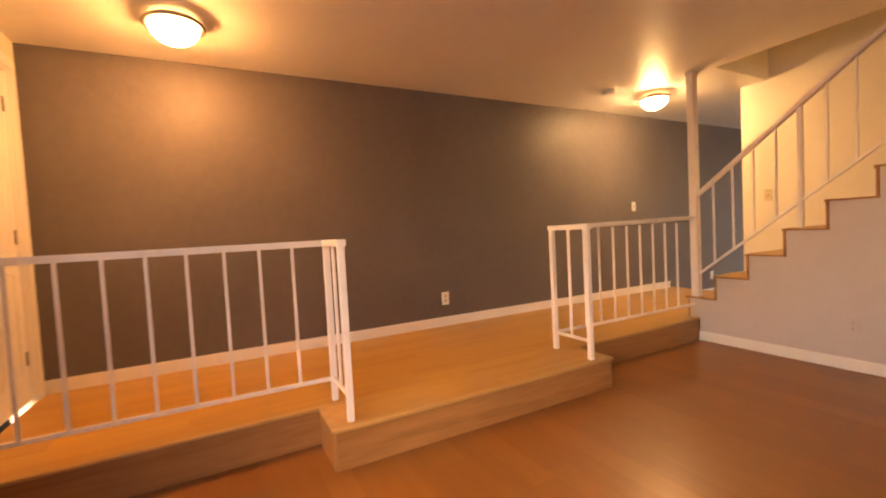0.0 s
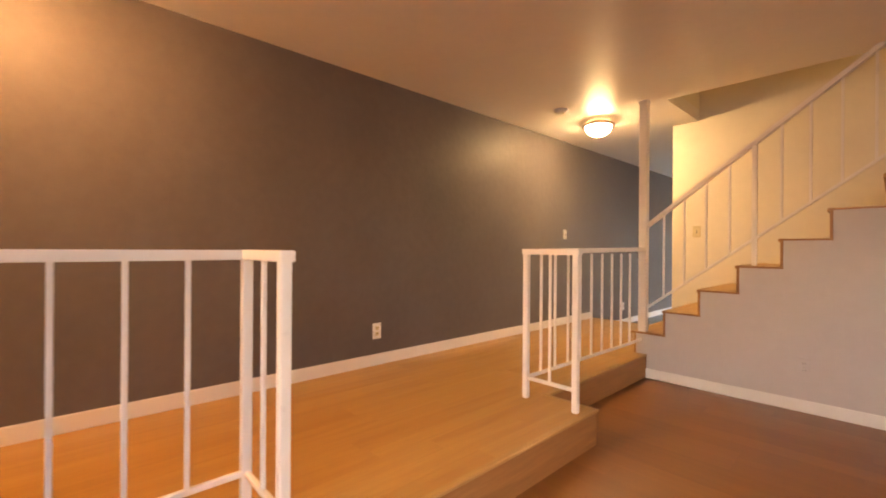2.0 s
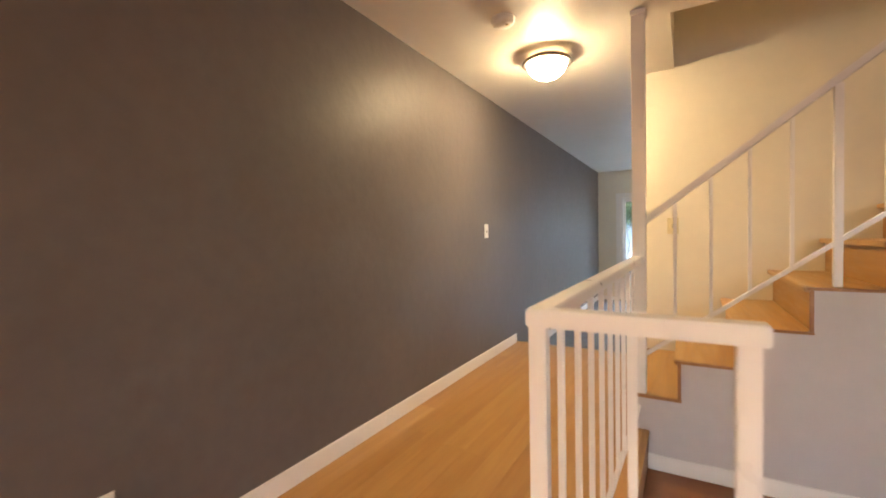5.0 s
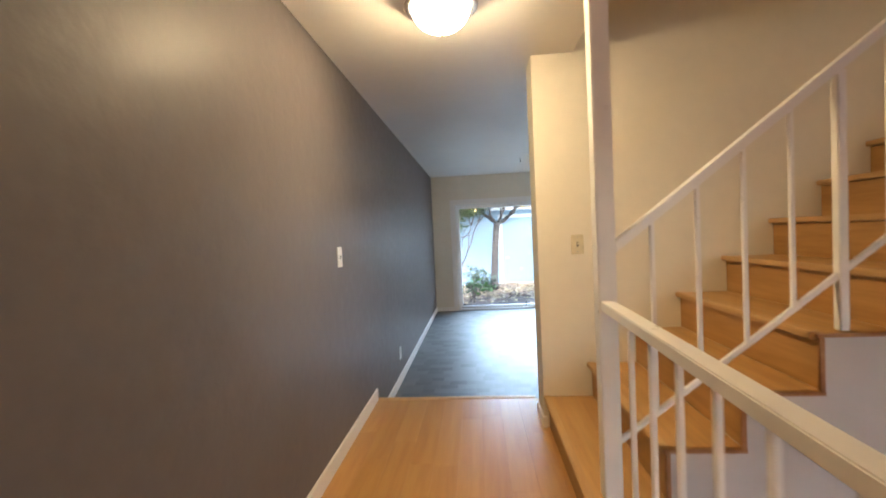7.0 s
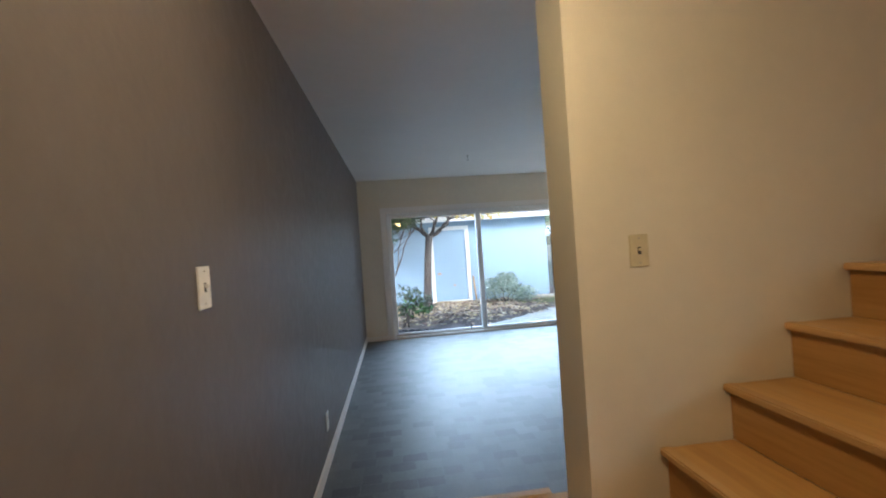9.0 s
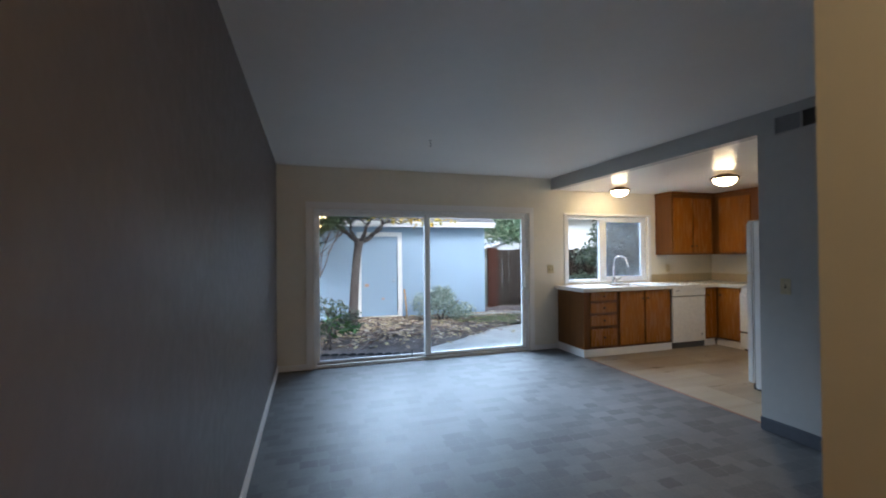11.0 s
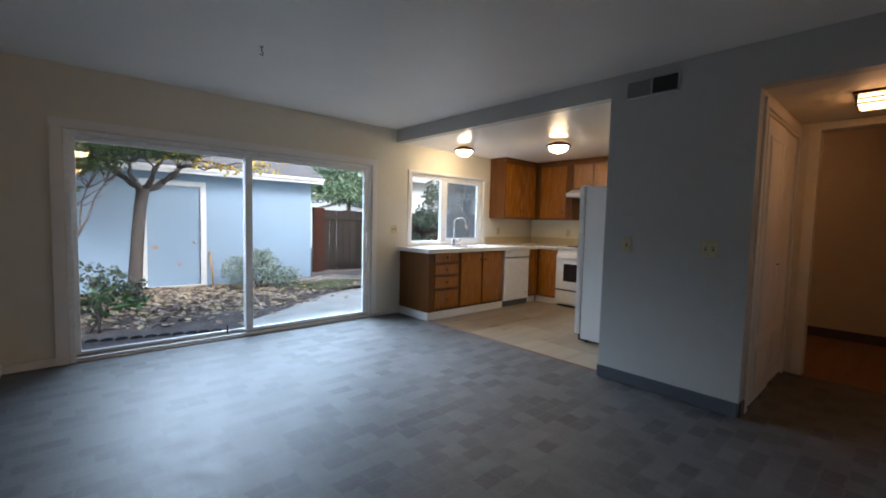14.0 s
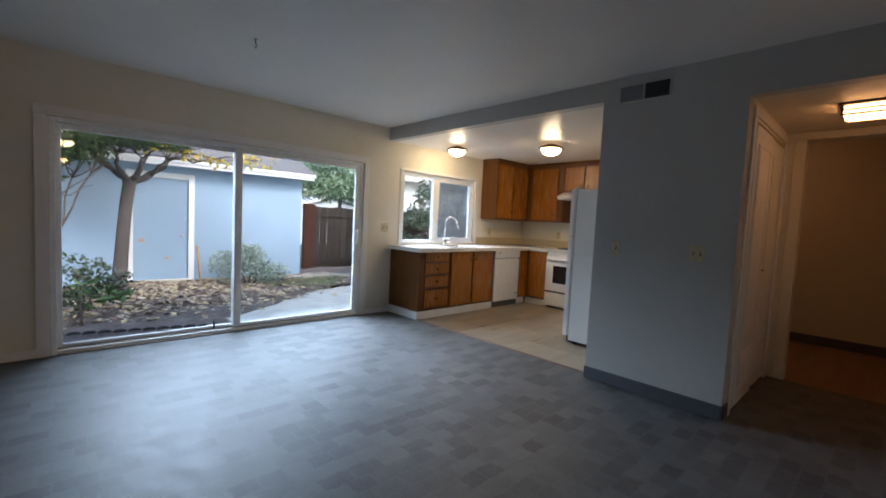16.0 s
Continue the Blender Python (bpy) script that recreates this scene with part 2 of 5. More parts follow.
M_VENTGAPDARK = plain("vent_and_gap_dark", (0.10, 0.10, 0.10), 0.6)
M_COVEBASE = plain("dark_vinyl_base", (0.10, 0.105, 0.12), 0.45)
M_VINYL = vinyl_floor("grey_sheet_vinyl")
M_KTILE = timber("kitchen_floor_tile", (0.165, 0.12, 0.072), (0.275, 0.215, 0.145), (0.385, 0.325, 0.245), 0.32, "x", 0.3, 0.4)
M_KGROUT = plain("kitchen_grout", (0.27, 0.22, 0.17), 0.8)
M_REDSTRIP = plain("reddish_floor_strip", (0.25, 0.13, 0.09), 0.5)
M_TANFLOOR = timber("brown_room_floor", (0.20, 0.10, 0.05), (0.28, 0.15, 0.08), (0.34, 0.2, 0.11), 0.4, "x", 0.5, 0.2)
M_TANWALL = painted("tan_wall_paint", (0.58, 0.40, 0.24), 0.55, 0.2, 120, 0.05)
M_DOME = glowing("lit_amber_dome", (1.0, 0.535, 0.205), DOME_POWER * 1.35)
M_DOME2 = glowing("lit_yellow_dome", (1.0, 0.71, 0.35), DOME_POWER * 1.25)
M_UPDOME = glowing("lit_landing_dome", (1.0, 0.70, 0.32), DOME_POWER * 0.6)
# faint glow for an added ring, imitates light spilling above the lamp rim
M_HALOGLOW = glowing("added_halo_glow", (1.0, 0.60, 0.255), DOME_POWER * 0.05)
M_KDOME = glowing("lit_kitchen_dome", (1.0, 0.72, 0.38), KITCHEN_POWER)
M_DIMDOME = glowing("dim_amber_dome", (1.0, 0.43, 0.15), 2.7)
M_CLAMP = glowing("lit_square_shade", (1.0, 0.47, 0.17), CORRIDOR_POWER)
M_GLASS = clear_glass("clear_glass")


def screen_mesh(name, colour, cover):
    """Fine woven screen, too fine to see thread by thread: part open, part grey thread."""
    m, nt, b = shader(name, 0.6, 0.0, colour)
    t = nt.nodes.new("ShaderNodeBsdfTransparent")
    mx = nt.nodes.new("ShaderNodeMixShader")
    mx.inputs[0].default_value = cover
    nt.links.new(t.outputs[0], mx.inputs[1])
    nt.links.new(b.outputs[0], mx.inputs[2])
    nt.links.new(mx.outputs[0], nt.nodes["Material Output"].inputs[0])
    return m


M_SCREEN = screen_mesh("insect_screen", (0.20, 0.23, 0.28), 0.45)
M_SHED = painted("pale_blue_house_paint", (0.27, 0.375, 0.50), 0.6, 0.35, 70, 0.06)
M_SHEDTRIM = painted("white_outdoor_trim", (0.74, 0.75, 0.76), 0.5, 0.1, 60, 0.05)
M_SHINGLE = soil("asphalt_shingle", (0.12, 0.118, 0.125), (0.20, 0.197, 0.21), (0.30, 0.295, 0.305), 3.0, 0.5)
M_BARK = soil("brown_bark", (0.045, 0.035, 0.031), (0.085, 0.068, 0.062), (0.19, 0.16, 0.15), 9.0, 0.8)
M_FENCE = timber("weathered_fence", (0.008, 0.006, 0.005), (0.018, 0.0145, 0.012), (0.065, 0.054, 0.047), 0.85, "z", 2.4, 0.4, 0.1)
M_REDPOST = timber("redwood_post", (0.025, 0.010, 0.007), (0.045, 0.017, 0.012), (0.07, 0.027, 0.019), 0.8, "z", 1.0, 0.3, 0.1)
M_SOIL = soil("garden_soil", (0.075, 0.055, 0.047), (0.15, 0.12, 0.107), (0.29, 0.25, 0.23), 3.0)
M_CONCRETE = soil("pale_concrete", (0.52, 0.49, 0.44), (0.71, 0.685, 0.63), (0.80, 0.78, 0.73), 3.0, 0.25)
M_CURB = soil("weathered_curb_concrete", (0.22, 0.21, 0.19), (0.36, 0.345, 0.32), (0.50, 0.48, 0.45), 6.0, 0.4)
M_MOSS = soil("mossy_grass", (0.09, 0.12, 0.04), (0.17, 0.20, 0.08), (0.30, 0.30, 0.17), 8.0)
M_EDGING = plain("dark_edging", (0.035, 0.035, 0.04), 0.6)
M_FAROUT = soil("distant_ground", (0.10, 0.10, 0.07), (0.15, 0.14, 0.10), (0.2, 0.19, 0.15), 0.5)
M_LEAFGREEN = leafy("dark_green_leaves", ((0.02, 0.045, 0.014), (0.038, 0.07, 0.024), (0.07, 0.11, 0.042)))
M_LEAFPALE = leafy("grey_green_leaves", ((0.13, 0.19, 0.145), (0.29, 0.37, 0.31), (0.47, 0.53, 0.47)))
M_LEAFMID = leafy("mid_green_leaves", ((0.06, 0.125, 0.06), (0.13, 0.23, 0.13), (0.28, 0.38, 0.26), (0.045, 0.10, 0.05)))
M_LEAFYELLOW = leafy("yellow_leaves", ((0.45, 0.28, 0.03), (0.55, 0.38, 0.06), (0.40, 0.36, 0.08)))
M_LEAFGLOSSY = leafy("glossy_leaves", ((0.03, 0.05, 0.025), (0.055, 0.085, 0.048), (0.15, 0.19, 0.14), (0.035, 0.055, 0.025)), 0.3)
M_LEAFBRIGHT = leafy("bright_green_leaves", ((0.05, 0.12, 0.03), (0.09, 0.19, 0.05)))
M_DRYLEAF = leafy("fallen_dry_leaves", ((0.11, 0.055, 0.045), (0.55, 0.41, 0.28), (0.80, 0.68, 0.36), (0.20, 0.105, 0.085), (0.82, 0.75, 0.63), (0.10, 0.055, 0.05), (0.70, 0.56, 0.42), (0.24, 0.13, 0.10)), 0.6)
M_HOUSE = painted("far_house_stucco", (0.62, 0.66, 0.70), 0.7, 0.3, 50, 0.05)
M_FARROOF = soil("far_roof", (0.2, 0.2, 0.21), (0.27, 0.27, 0.28), (0.34, 0.34, 0.35), 2.0)
M_TEAR = plain("terracotta_patch", (0.45, 0.28, 0.2), 0.7)


# ---- building helpers ----
def box(bm, x0, x1, y0, y1, z0, z1, bevel=0.0):
    vs = [bm.verts.new((x, y, z)) for z in (z0, z1) for y in (y0, y1) for x in (x0, x1)]
    fs = [bm.faces.new([vs[i] for i in q]) for q in
          ((0, 2, 3, 1), (4, 5, 7, 6), (0, 1, 5, 4), (2, 6, 7, 3), (0, 4, 6, 2), (1, 3, 7, 5))]
    if bevel:
        es = list({e for f in fs for e in f.edges})
        bmesh.ops.bevel(bm, geom=es, offset=bevel, segments=1 if bevel < 0.004 else 2, affect="EDGES", clamp_overlap=True)
    return bm


def boxes(*specs, bevel=0.0):
    bm = bmesh.new()
    for s in specs:
        box(bm, *s, bevel=bevel)
    return bm


def prism(pts, axis, a, b, bevel=0.0):
    """A flat outline of a few corners, given thickness along an axis."""
    bm = bmesh.new()

    def put(p, q, h):
        return {"x": (h, p, q), "y": (p, h, q), "z": (p, q, h)}[axis]
    lo = [bm.verts.new(put(p, q, a)) for p, q in pts]
    hi = [bm.verts.new(put(p, q, b)) for p, q in pts]
    bm.faces.new(lo)
    bm.faces.new(hi[::-1])
    n = len(pts)
    for i in range(n):
        bm.faces.new((lo[i], hi[i], hi[(i + 1) % n], lo[(i + 1) % n]))
    bmesh.ops.recalc_face_normals(bm, faces=bm.faces)
    if bevel:
        bmesh.ops.bevel(bm, geom=list(bm.edges), offset=bevel, segments=1, affect="EDGES", clamp_overlap=True)
    return bm


def lathe(profile, segs=32, cx=0, cy=0):
    """A turned shape about a vertical axis: profile of (radius, height)."""
    bm = bmesh.new()
    rings = []
    for r, z in profile:
        if r < 1e-5:
            rings.append([bm.verts.new((cx, cy, z))])
        else:
            rings.append([bm.verts.new((cx + r * math.cos(2 * math.pi * i / segs), cy + r * math.sin(2 * math.pi * i / segs), z)) for i in range(segs)])
    for a, b in zip(rings, rings[1:]):
        for i in range(segs):
            j = (i + 1) % segs
            if len(a) == 1 and len(b) > 1:
                bm.faces.new((a[0], b[i], b[j]))
            elif len(b) == 1 and len(a) > 1:
                bm.faces.new((a[i], b[0], a[j]))
            elif len(a) > 1:
                bm.faces.new((a[i], b[i], b[j], a[j]))
    bmesh.ops.recalc_face_normals(bm, faces=bm.faces)
    for f in bm.faces:
        f.smooth = True
    return bm


def tube(bm, pts, radii, segs=8, cap=True):
    """A round bar through points, with a radius at each."""
    pts = [Vector(p) for p in pts]
    if not hasattr(radii, "__len__"):
        radii = [radii] * len(pts)
    rings = []
    up = Vector((0.13, 0.21, 0.97)).normalized()
    for i, p in enumerate(pts):
        d = (pts[min(i + 1, len(pts) - 1)] - pts[max(i - 1, 0)]).normalized()
        a = d.cross(up)
        if a.length < 0.1:
            a = d.cross(Vector((1, 0.2, 0)))
        a.normalize()
        b = d.cross(a)
        rings.append([bm.verts.new(p + radii[i] * (math.cos(2 * math.pi * k / segs) * a + math.sin(2 * math.pi * k / segs) * b)) for k in range(segs)])
    for r, s in zip(rings, rings[1:]):
        for k in range(segs):
            f = bm.faces.new((r[k], r[(k + 1) % segs], s[(k + 1) % segs], s[k]))
            f.smooth = True
    if cap:
        bm.faces.new(rings[0][::-1])
        bm.faces.new(rings[-1])
    return bm


def mesh_of(name, bm, material):
    me = bpy.data.meshes.new(name)
    bm.to_mesh(me)
    bm.free()
    me.materials.append(material)
    return me


def part(name, bm, material, parent=None, label=""):
    ob = new(name, mesh_of(name, bm, material))
    if parent is not None:
        ob.parent = parent
        root = parent
        m = Matrix.Identity(4)
        while root is not None:
            m = root.matrix_basis.copy() @ m if root.parent is None else m
            root = root.parent
        if parent.parent is None:
            ob.matrix_parent_inverse = parent.matrix_basis.inverted()
    if label:
        ob["label"] = label
    return ob


def setting(name, bm, material, label="", category=""):
    return tagged(part(name, bm, material), label, category, kind="structure")


def thing(name, base, label, category, group=""):
    ob = new(name)
    ob.empty_display_size = 0.05
    ob.matrix_basis = Matrix.Translation(base)
    return tagged(ob, label, category, group)


# ---- large structure ----
H = 0.20            # raised hall above the sitting room and the dining room
CEIL = 2.44
KCEIL = 2.278       # kitchen ceiling
CCEIL = 2.16        # corridor ceiling
FAR = 10.382        # wall with the sliding door and the kitchen window
PX = 3.69           # partition between dining room and kitchen
SY0, SY1 = 4.286, 5.315   # side of the stairs, wall behind the stairs
DY0 = 5.547         # dining room face of the stair wall
EX = 6.71           # east wall of the kitchen
SOUTH = -0.62

wall_grey = setting("wall_west", boxes((-0.14, 0, SOUTH - 0.14, FAR + 0.14, -0.12, 5.0)), M_GREY, "long smooth grey-painted wall along the hall and dining room", "wall")

# south wall with a door beside the grey wall and a window over the sitting room
setting("wall_south", boxes(
    (0, 0.10, SOUTH - 0.14, SOUTH, 0, CEIL), (0.10, 0.92, SOUTH - 0.14, SOUTH, 2.25, CEIL), (0.92, 2.65, SOUTH - 0.14, SOUTH, 0, CEIL),
    (2.65, 4.45, SOUTH - 0.14, SOUTH, 0, 0.85), (2.65, 4.45, SOUTH - 0.14, SOUTH, 2.05, CEIL), (4.45, 5.54, SOUTH - 0.14, SOUTH, 0, CEIL)),
    M_CREAM, "plain cream wall with a doorway and a window", "wall")
setting("wall_east", boxes((5.40, 5.54, SOUTH, SY0, 0, CEIL)), M_GREY, "plain grey wall closing the sitting room", "wall")

# wall behind the stairs, running up into the stairwell; the added set-back at 2.462 draws the lamp's shadow edge
setting("wall_stair", boxes((1.155, 5.54, SY1, DY0, 0, 2.462), (1.155, 5.54, SY1 + 0.012, DY0, 2.462, 5.0)), M_CREAM, "cream wall rising behind the staircase", "wall")
setting("wall_stairwell_front", boxes((1.40, 5.54, 4.29, 4.42, 2.56, 5.0)), M_CREAM, "upper wall of the stairwell above the sitting room ceiling", "wall")
setting("wall_stairwell_end", boxes((1.27, 1.40, 4.42, 5.332, 2.56, 5.0), (5.40, 5.54, 4.42, 5.32, 0, 5.0)), M_CREAM, "end walls of the stairwell", "wall")
# assumed ceiling, sloped with the stairs to bounce lamp light into the shaft
setting("ceiling_stairwell", prism([(1.40, 2.95), (5.40, 5.0), (5.40, 5.12), (1.40, 3.07)], "y", 4.42, 5.33), M_CEIL, "unseen sloping ceiling over the stairs, set low to bounce light", "ceiling")

# ceilings
setting("ceiling_sitting_room", boxes((0, 5.54, SOUTH, 4.42, CEIL, CEIL + 0.12), (0, 1.40, 4.42, SY1 + 0.012, CEIL, CEIL + 0.12), (0, 1.155, SY1 + 0.012, DY0, CEIL, CEIL + 0.12)), M_CEIL, "flat painted ceiling over sitting room and hall", "ceiling")
setting("ceiling_dining", boxes((0, PX, DY0, FAR, CEIL, CEIL + 0.12)), M_CEIL, "flat painted ceiling over the dining room", "ceiling")
setting("ceiling_kitchen", boxes((PX + 0.10, EX, 7.45, FAR, KCEIL, KCEIL + 0.2)), M_KCEIL, "lower flat ceiling over the kitchen", "ceiling")
setting("ceiling_corridor", boxes((PX + 0.10, 5.13, DY0, 6.46, CCEIL, CCEIL + 0.3)), M_CREAM, "low ceiling over the side corridor", "ceiling")
setting("ceiling_brown_room", boxes((5.25, 7.2, 4.0, 7.40, CEIL, CEIL + 0.1)), M_TANWALL, "dim ceiling of the room past the corridor", "ceiling")

# floors
setting("floor_dining", boxes((0, PX + 0.10, DY0, FAR, -0.12, 0.0), (PX + 0.10, 5.13, DY0, 6.46, -0.12, 0.0)), M_VINYL, "grey patterned sheet vinyl floor of small blocks", "floor")
sub_sit = setting("floor_sitting_room", boxes((0, 5.54, SOUTH, SY0, -0.12, -0.006)), M_GAP, "dark reddish-brown laminate plank floor", "floor")
sub_hall = setting("floor_hall", boxes((0, 1.278, SOUTH, SY1, -0.10, H - 0.006), (0, 1.155, SY1, 5.785, -0.10, H - 0.006), (1.278, 1.604, 0.874, 2.738, 0.0, H - 0.006)), M_GAP, "raised hall floor of warm orange oak laminate planks", "floor")
sub_kitchen = setting("floor_kitchen", boxes((PX + 0.10, EX, 7.45, FAR, -0.12, -0.004)), M_KGROUT, "beige tiled kitchen floor", "floor")
setting("floor_brown_room", boxes((5.13, 7.2, 4.0, 7.40, -0.12, -0.002)), M_TANFLOOR, "brown floor in the dim room past the corridor", "floor")

# front boards of the raised hall, with a nosing strip along the edge
RISER_BOARDS = ((1.278, 1.29, SOUTH, 0.862), (1.278, 1.616, 0.862, 0.874), (1.604, 1.616, 0.875, 2.737), (1.278, 1.616, 2.738, 2.75), (1.278, 1.29, 2.751, SY0))
setting("platform_nosing", boxes((1.263, 1.30, SOUTH, 0.874, H - 0.012, H + 0.004), (1.263, 1.626, 0.854, 0.894, H - 0.012, H + 0.0035), (1.591, 1.626, 0.894, 2.723, H - 0.012, H + 0.004),
        (1.263, 1.626, 2.723, 2.76, H - 0.012, H + 0.0035), (1.263, 1.30, 2.76, SY0, H - 0.012, H + 0.004), bevel=0.003), M_NOSING, "oak edge strip along the raised floor", "trim")
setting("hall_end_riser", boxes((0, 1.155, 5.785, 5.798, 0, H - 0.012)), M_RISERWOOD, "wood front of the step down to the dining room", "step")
setting("hall_end_nosing", boxes((0.0, 1.165, 5.768, 5.815, H - 0.012, H + 0.004), bevel=0.003), M_NOSING, "pale oak edge strip at the step to the dining room", "trim")

# far wall: openings for the sliding door and the kitchen window
DX0, DX1, DZ = 0.41, 3.31, 1.935
WX0, WX1, WZ0, WZ1 = 3.95, 5.40, 0.93, 1.91
setting("wall_north", boxes(
    (0, DX0, FAR, FAR + 0.14, -0.12, CEIL), (DX0, DX1, FAR, FAR + 0.14, DZ, CEIL), (DX1, WX0, FAR, FAR + 0.14, -0.12, CEIL),
    (WX0, WX1, FAR, FAR + 0.14, -0.12, WZ0), (WX0, WX1, FAR, FAR + 0.14, WZ1, CEIL), (WX1, EX + 0.14, FAR, FAR + 0.14, -0.12, CEIL), (DX0, DX1, FAR, FAR + 0.14, -0.12, 0.0)),
    M_CREAM, "cream wall with a sliding glass door and a kitchen window", "wall")
setting("wall_kitchen_east", boxes((EX, EX + 0.14, 7.31, FAR, -0.12, CEIL)), M_CREAM, "cream kitchen wall behind the stove", "wall")
setting("wall_kitchen_south", boxes((PX + 0.10, EX, 7.33, 7.45, -0.12, CEIL)), M_CREAM, "cream kitchen wall behind the refrigerator", "wall")
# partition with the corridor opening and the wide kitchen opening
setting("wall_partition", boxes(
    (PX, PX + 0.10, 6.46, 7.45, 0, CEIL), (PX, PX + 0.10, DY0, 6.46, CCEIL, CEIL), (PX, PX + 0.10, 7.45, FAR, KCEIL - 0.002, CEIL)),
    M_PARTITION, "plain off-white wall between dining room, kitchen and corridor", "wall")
# corridor: north wall with the closet, end wall with a doorway
setting("wall_corridor_north", boxes((PX + 0.10, 3.84, 6.46, 6.58, 0, CCEIL), (5.06, 5.13, 6.46, 6.58, 0, CCEIL), (3.84, 5.06, 6.46, 6.58, 2.04, CCEIL), (3.84, 5.06, 7.10, 7.2, 0, CCEIL),
        (3.80, 3.84, 6.58, 7.2, 0, CCEIL), (5.06, 5.1, 6.58, 7.2, 0, CCEIL)), M_CREAM, "cream corridor wall round a closet", "wall")
setting("wall_corridor_end", boxes((5.13, 5.25, 6.34, 7.4, 0, CEIL), (5.13, 5.25, 5.58, 6.34, 2.11, CEIL), (5.13, 5.25, 4.0, 5.58, 0, CEIL)), M_CREAM, "end wall of the corridor with a doorway", "wall")
setting("wall_brown_room", boxes((7.05, 7.2, 4.0, 7.4, 0, CEIL), (5.25, 7.05, 7.28, 7.4, 0, CEIL), (5.25, 7.05, 3.9, 4.0, 0, CEIL)), M_CREAM, "cream walls of the dim room past the corridor", "wall")


# ---- trim ----
platform_front = thing("platform_riser", (1.29, 1.8, 0.0), "wood-faced front of the raised hall floor", "step")
platform_front["kind"] = "structure"
for rb in RISER_BOARDS:
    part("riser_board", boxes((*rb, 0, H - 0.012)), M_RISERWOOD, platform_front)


def skirting(name, label, material, run, height=0.09, depth=0.014):
    """Skirting boards along walls, each with a rounded top edge. run: axis, at, from, to, floor, side."""
    bm = bmesh.new()
    for axis, at, a, b, z, side in run:
        lo, hi = sorted((at, at + side * depth))
        if axis == "y":
            box(bm, lo, hi, a, b, z, z + height, 0.004)
        else:
            box(bm, a, b, lo, hi, z, z + height, 0.004)
    return setting(name, bm, material, label, "baseboard")


skirting("baseboard_hall", "white skirting board along the grey hall wall", M_TRIM, [("y", 0, SOUTH, 5.775, H, 1)], 0.088)
skirting("baseboard_dining", "white skirting board along the grey dining room wall", M_TRIM, [("y", 0, 5.775, FAR, 0, 1)], 0.085)
skirting("baseboard_far", "low white skirting board beside the sliding door", M_TRIM, [("x", FAR, 0.014, 0.33, 0, -1), ("x", FAR, 3.40, 3.77, 0, -1)], 0.07)
skirting("baseboard_stair", "white skirting board under the staircase", M_TRIM, [("x", SY0, 1.292, 5.40, 0, -1)], 0.085)
skirting("baseboard_wall_end", "white skirting wrapped round the end of the stair wall", M_TRIM, [("y", 1.155, 5.318, DY0, H, -1), ("x", SY1, 1.141, 1.172, H, -1)], 0.07)
skirting("baseboard_partition", "dark grey vinyl skirting along the partition", M_COVEBASE, [("y", PX, 6.46, 7.45, 0, -1), ("x", 6.46, 3.70, 3.84, 0, -1), ("x", 7.45, PX, 3.79, 0, 1)], 0.10, 0.012)
skirting("baseboard_corridor", "dark skirting at the corridor and brown room", M_COVEBASE, [("x", 6.46, 5.06, 5.11, 0, -1), ("y", 7.05, 4.0, 7.28, 0, -1)], 0.11, 0.012)
setting("floor_strip", boxes((PX + 0.09, PX + 0.115, 7.45, 9.76, 0.0, 0.006), bevel=0.002), M_REDSTRIP, "narrow reddish strip where vinyl meets kitchen tile", "trim")


# ---- stairs ----
RISE, RUN, N0, Z0 = 0.2025, 0.2615, 1.167, 0.392
STEPS = 10
stairs = tagged(new("staircase"), "straight staircase with oak treads and a white closed side", "staircase")
stairs.matrix_basis = Matrix.Translation((1.18, SY0, H))
outline = [(1.205, H + 0.003), (1.205, Z0 - 0.012)]
for k in range(STEPS):
    x = N0 + RUN * k
    outline.append((x + RUN + 0.020, Z0 + RISE * k - 0.012))
    outline.append((x + RUN + 0.020, Z0 + RISE * (k + 1) - 0.012))
outline[-1] = (5.39, outline[-2][1])
outline += [(5.39, 0.003), (1.294, 0.003), (1.294, H + 0.003)]
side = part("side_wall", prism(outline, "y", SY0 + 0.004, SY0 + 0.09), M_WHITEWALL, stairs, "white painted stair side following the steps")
tread_mesh = mesh_of("tread", box(bmesh.new(), 0, RUN + 0.02, 0, SY1 - SY0 - 0.012, -0.025, 0, bevel=0.005), M_STAIRWOOD)
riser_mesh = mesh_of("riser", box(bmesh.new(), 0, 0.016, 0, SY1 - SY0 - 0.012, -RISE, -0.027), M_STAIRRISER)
nose_mesh = mesh_of("nosing", box(bmesh.new(), -0.012, 0.03, 0, SY1 - SY0 - 0.012, -0.024, 0.004, bevel=0.005), M_NOSING)
for k in range(STEPS):
    for nm, me, dx in (("tread", tread_mesh, 0.0), ("riser", riser_mesh, 0.018), ("nosing", nose_mesh, 0.0)):
        ob = new(nm, me)
        ob.parent = stairs
        ob.matrix_parent_inverse = stairs.matrix_basis.inverted()
        ob.location = (N0 + RUN * k + dx, SY0 + 0.010, Z0 + RISE * k)
setting("landing_upper", boxes((N0 + RUN * STEPS + 0.02, 5.40, 4.42, SY1 - 0.001, 2.25, 2.455)), M_STAIRWOOD, "wooden landing at the head of the stairs", "floor")
# thin wooden edge that follows the steps on the open side
edge = bmesh.new()
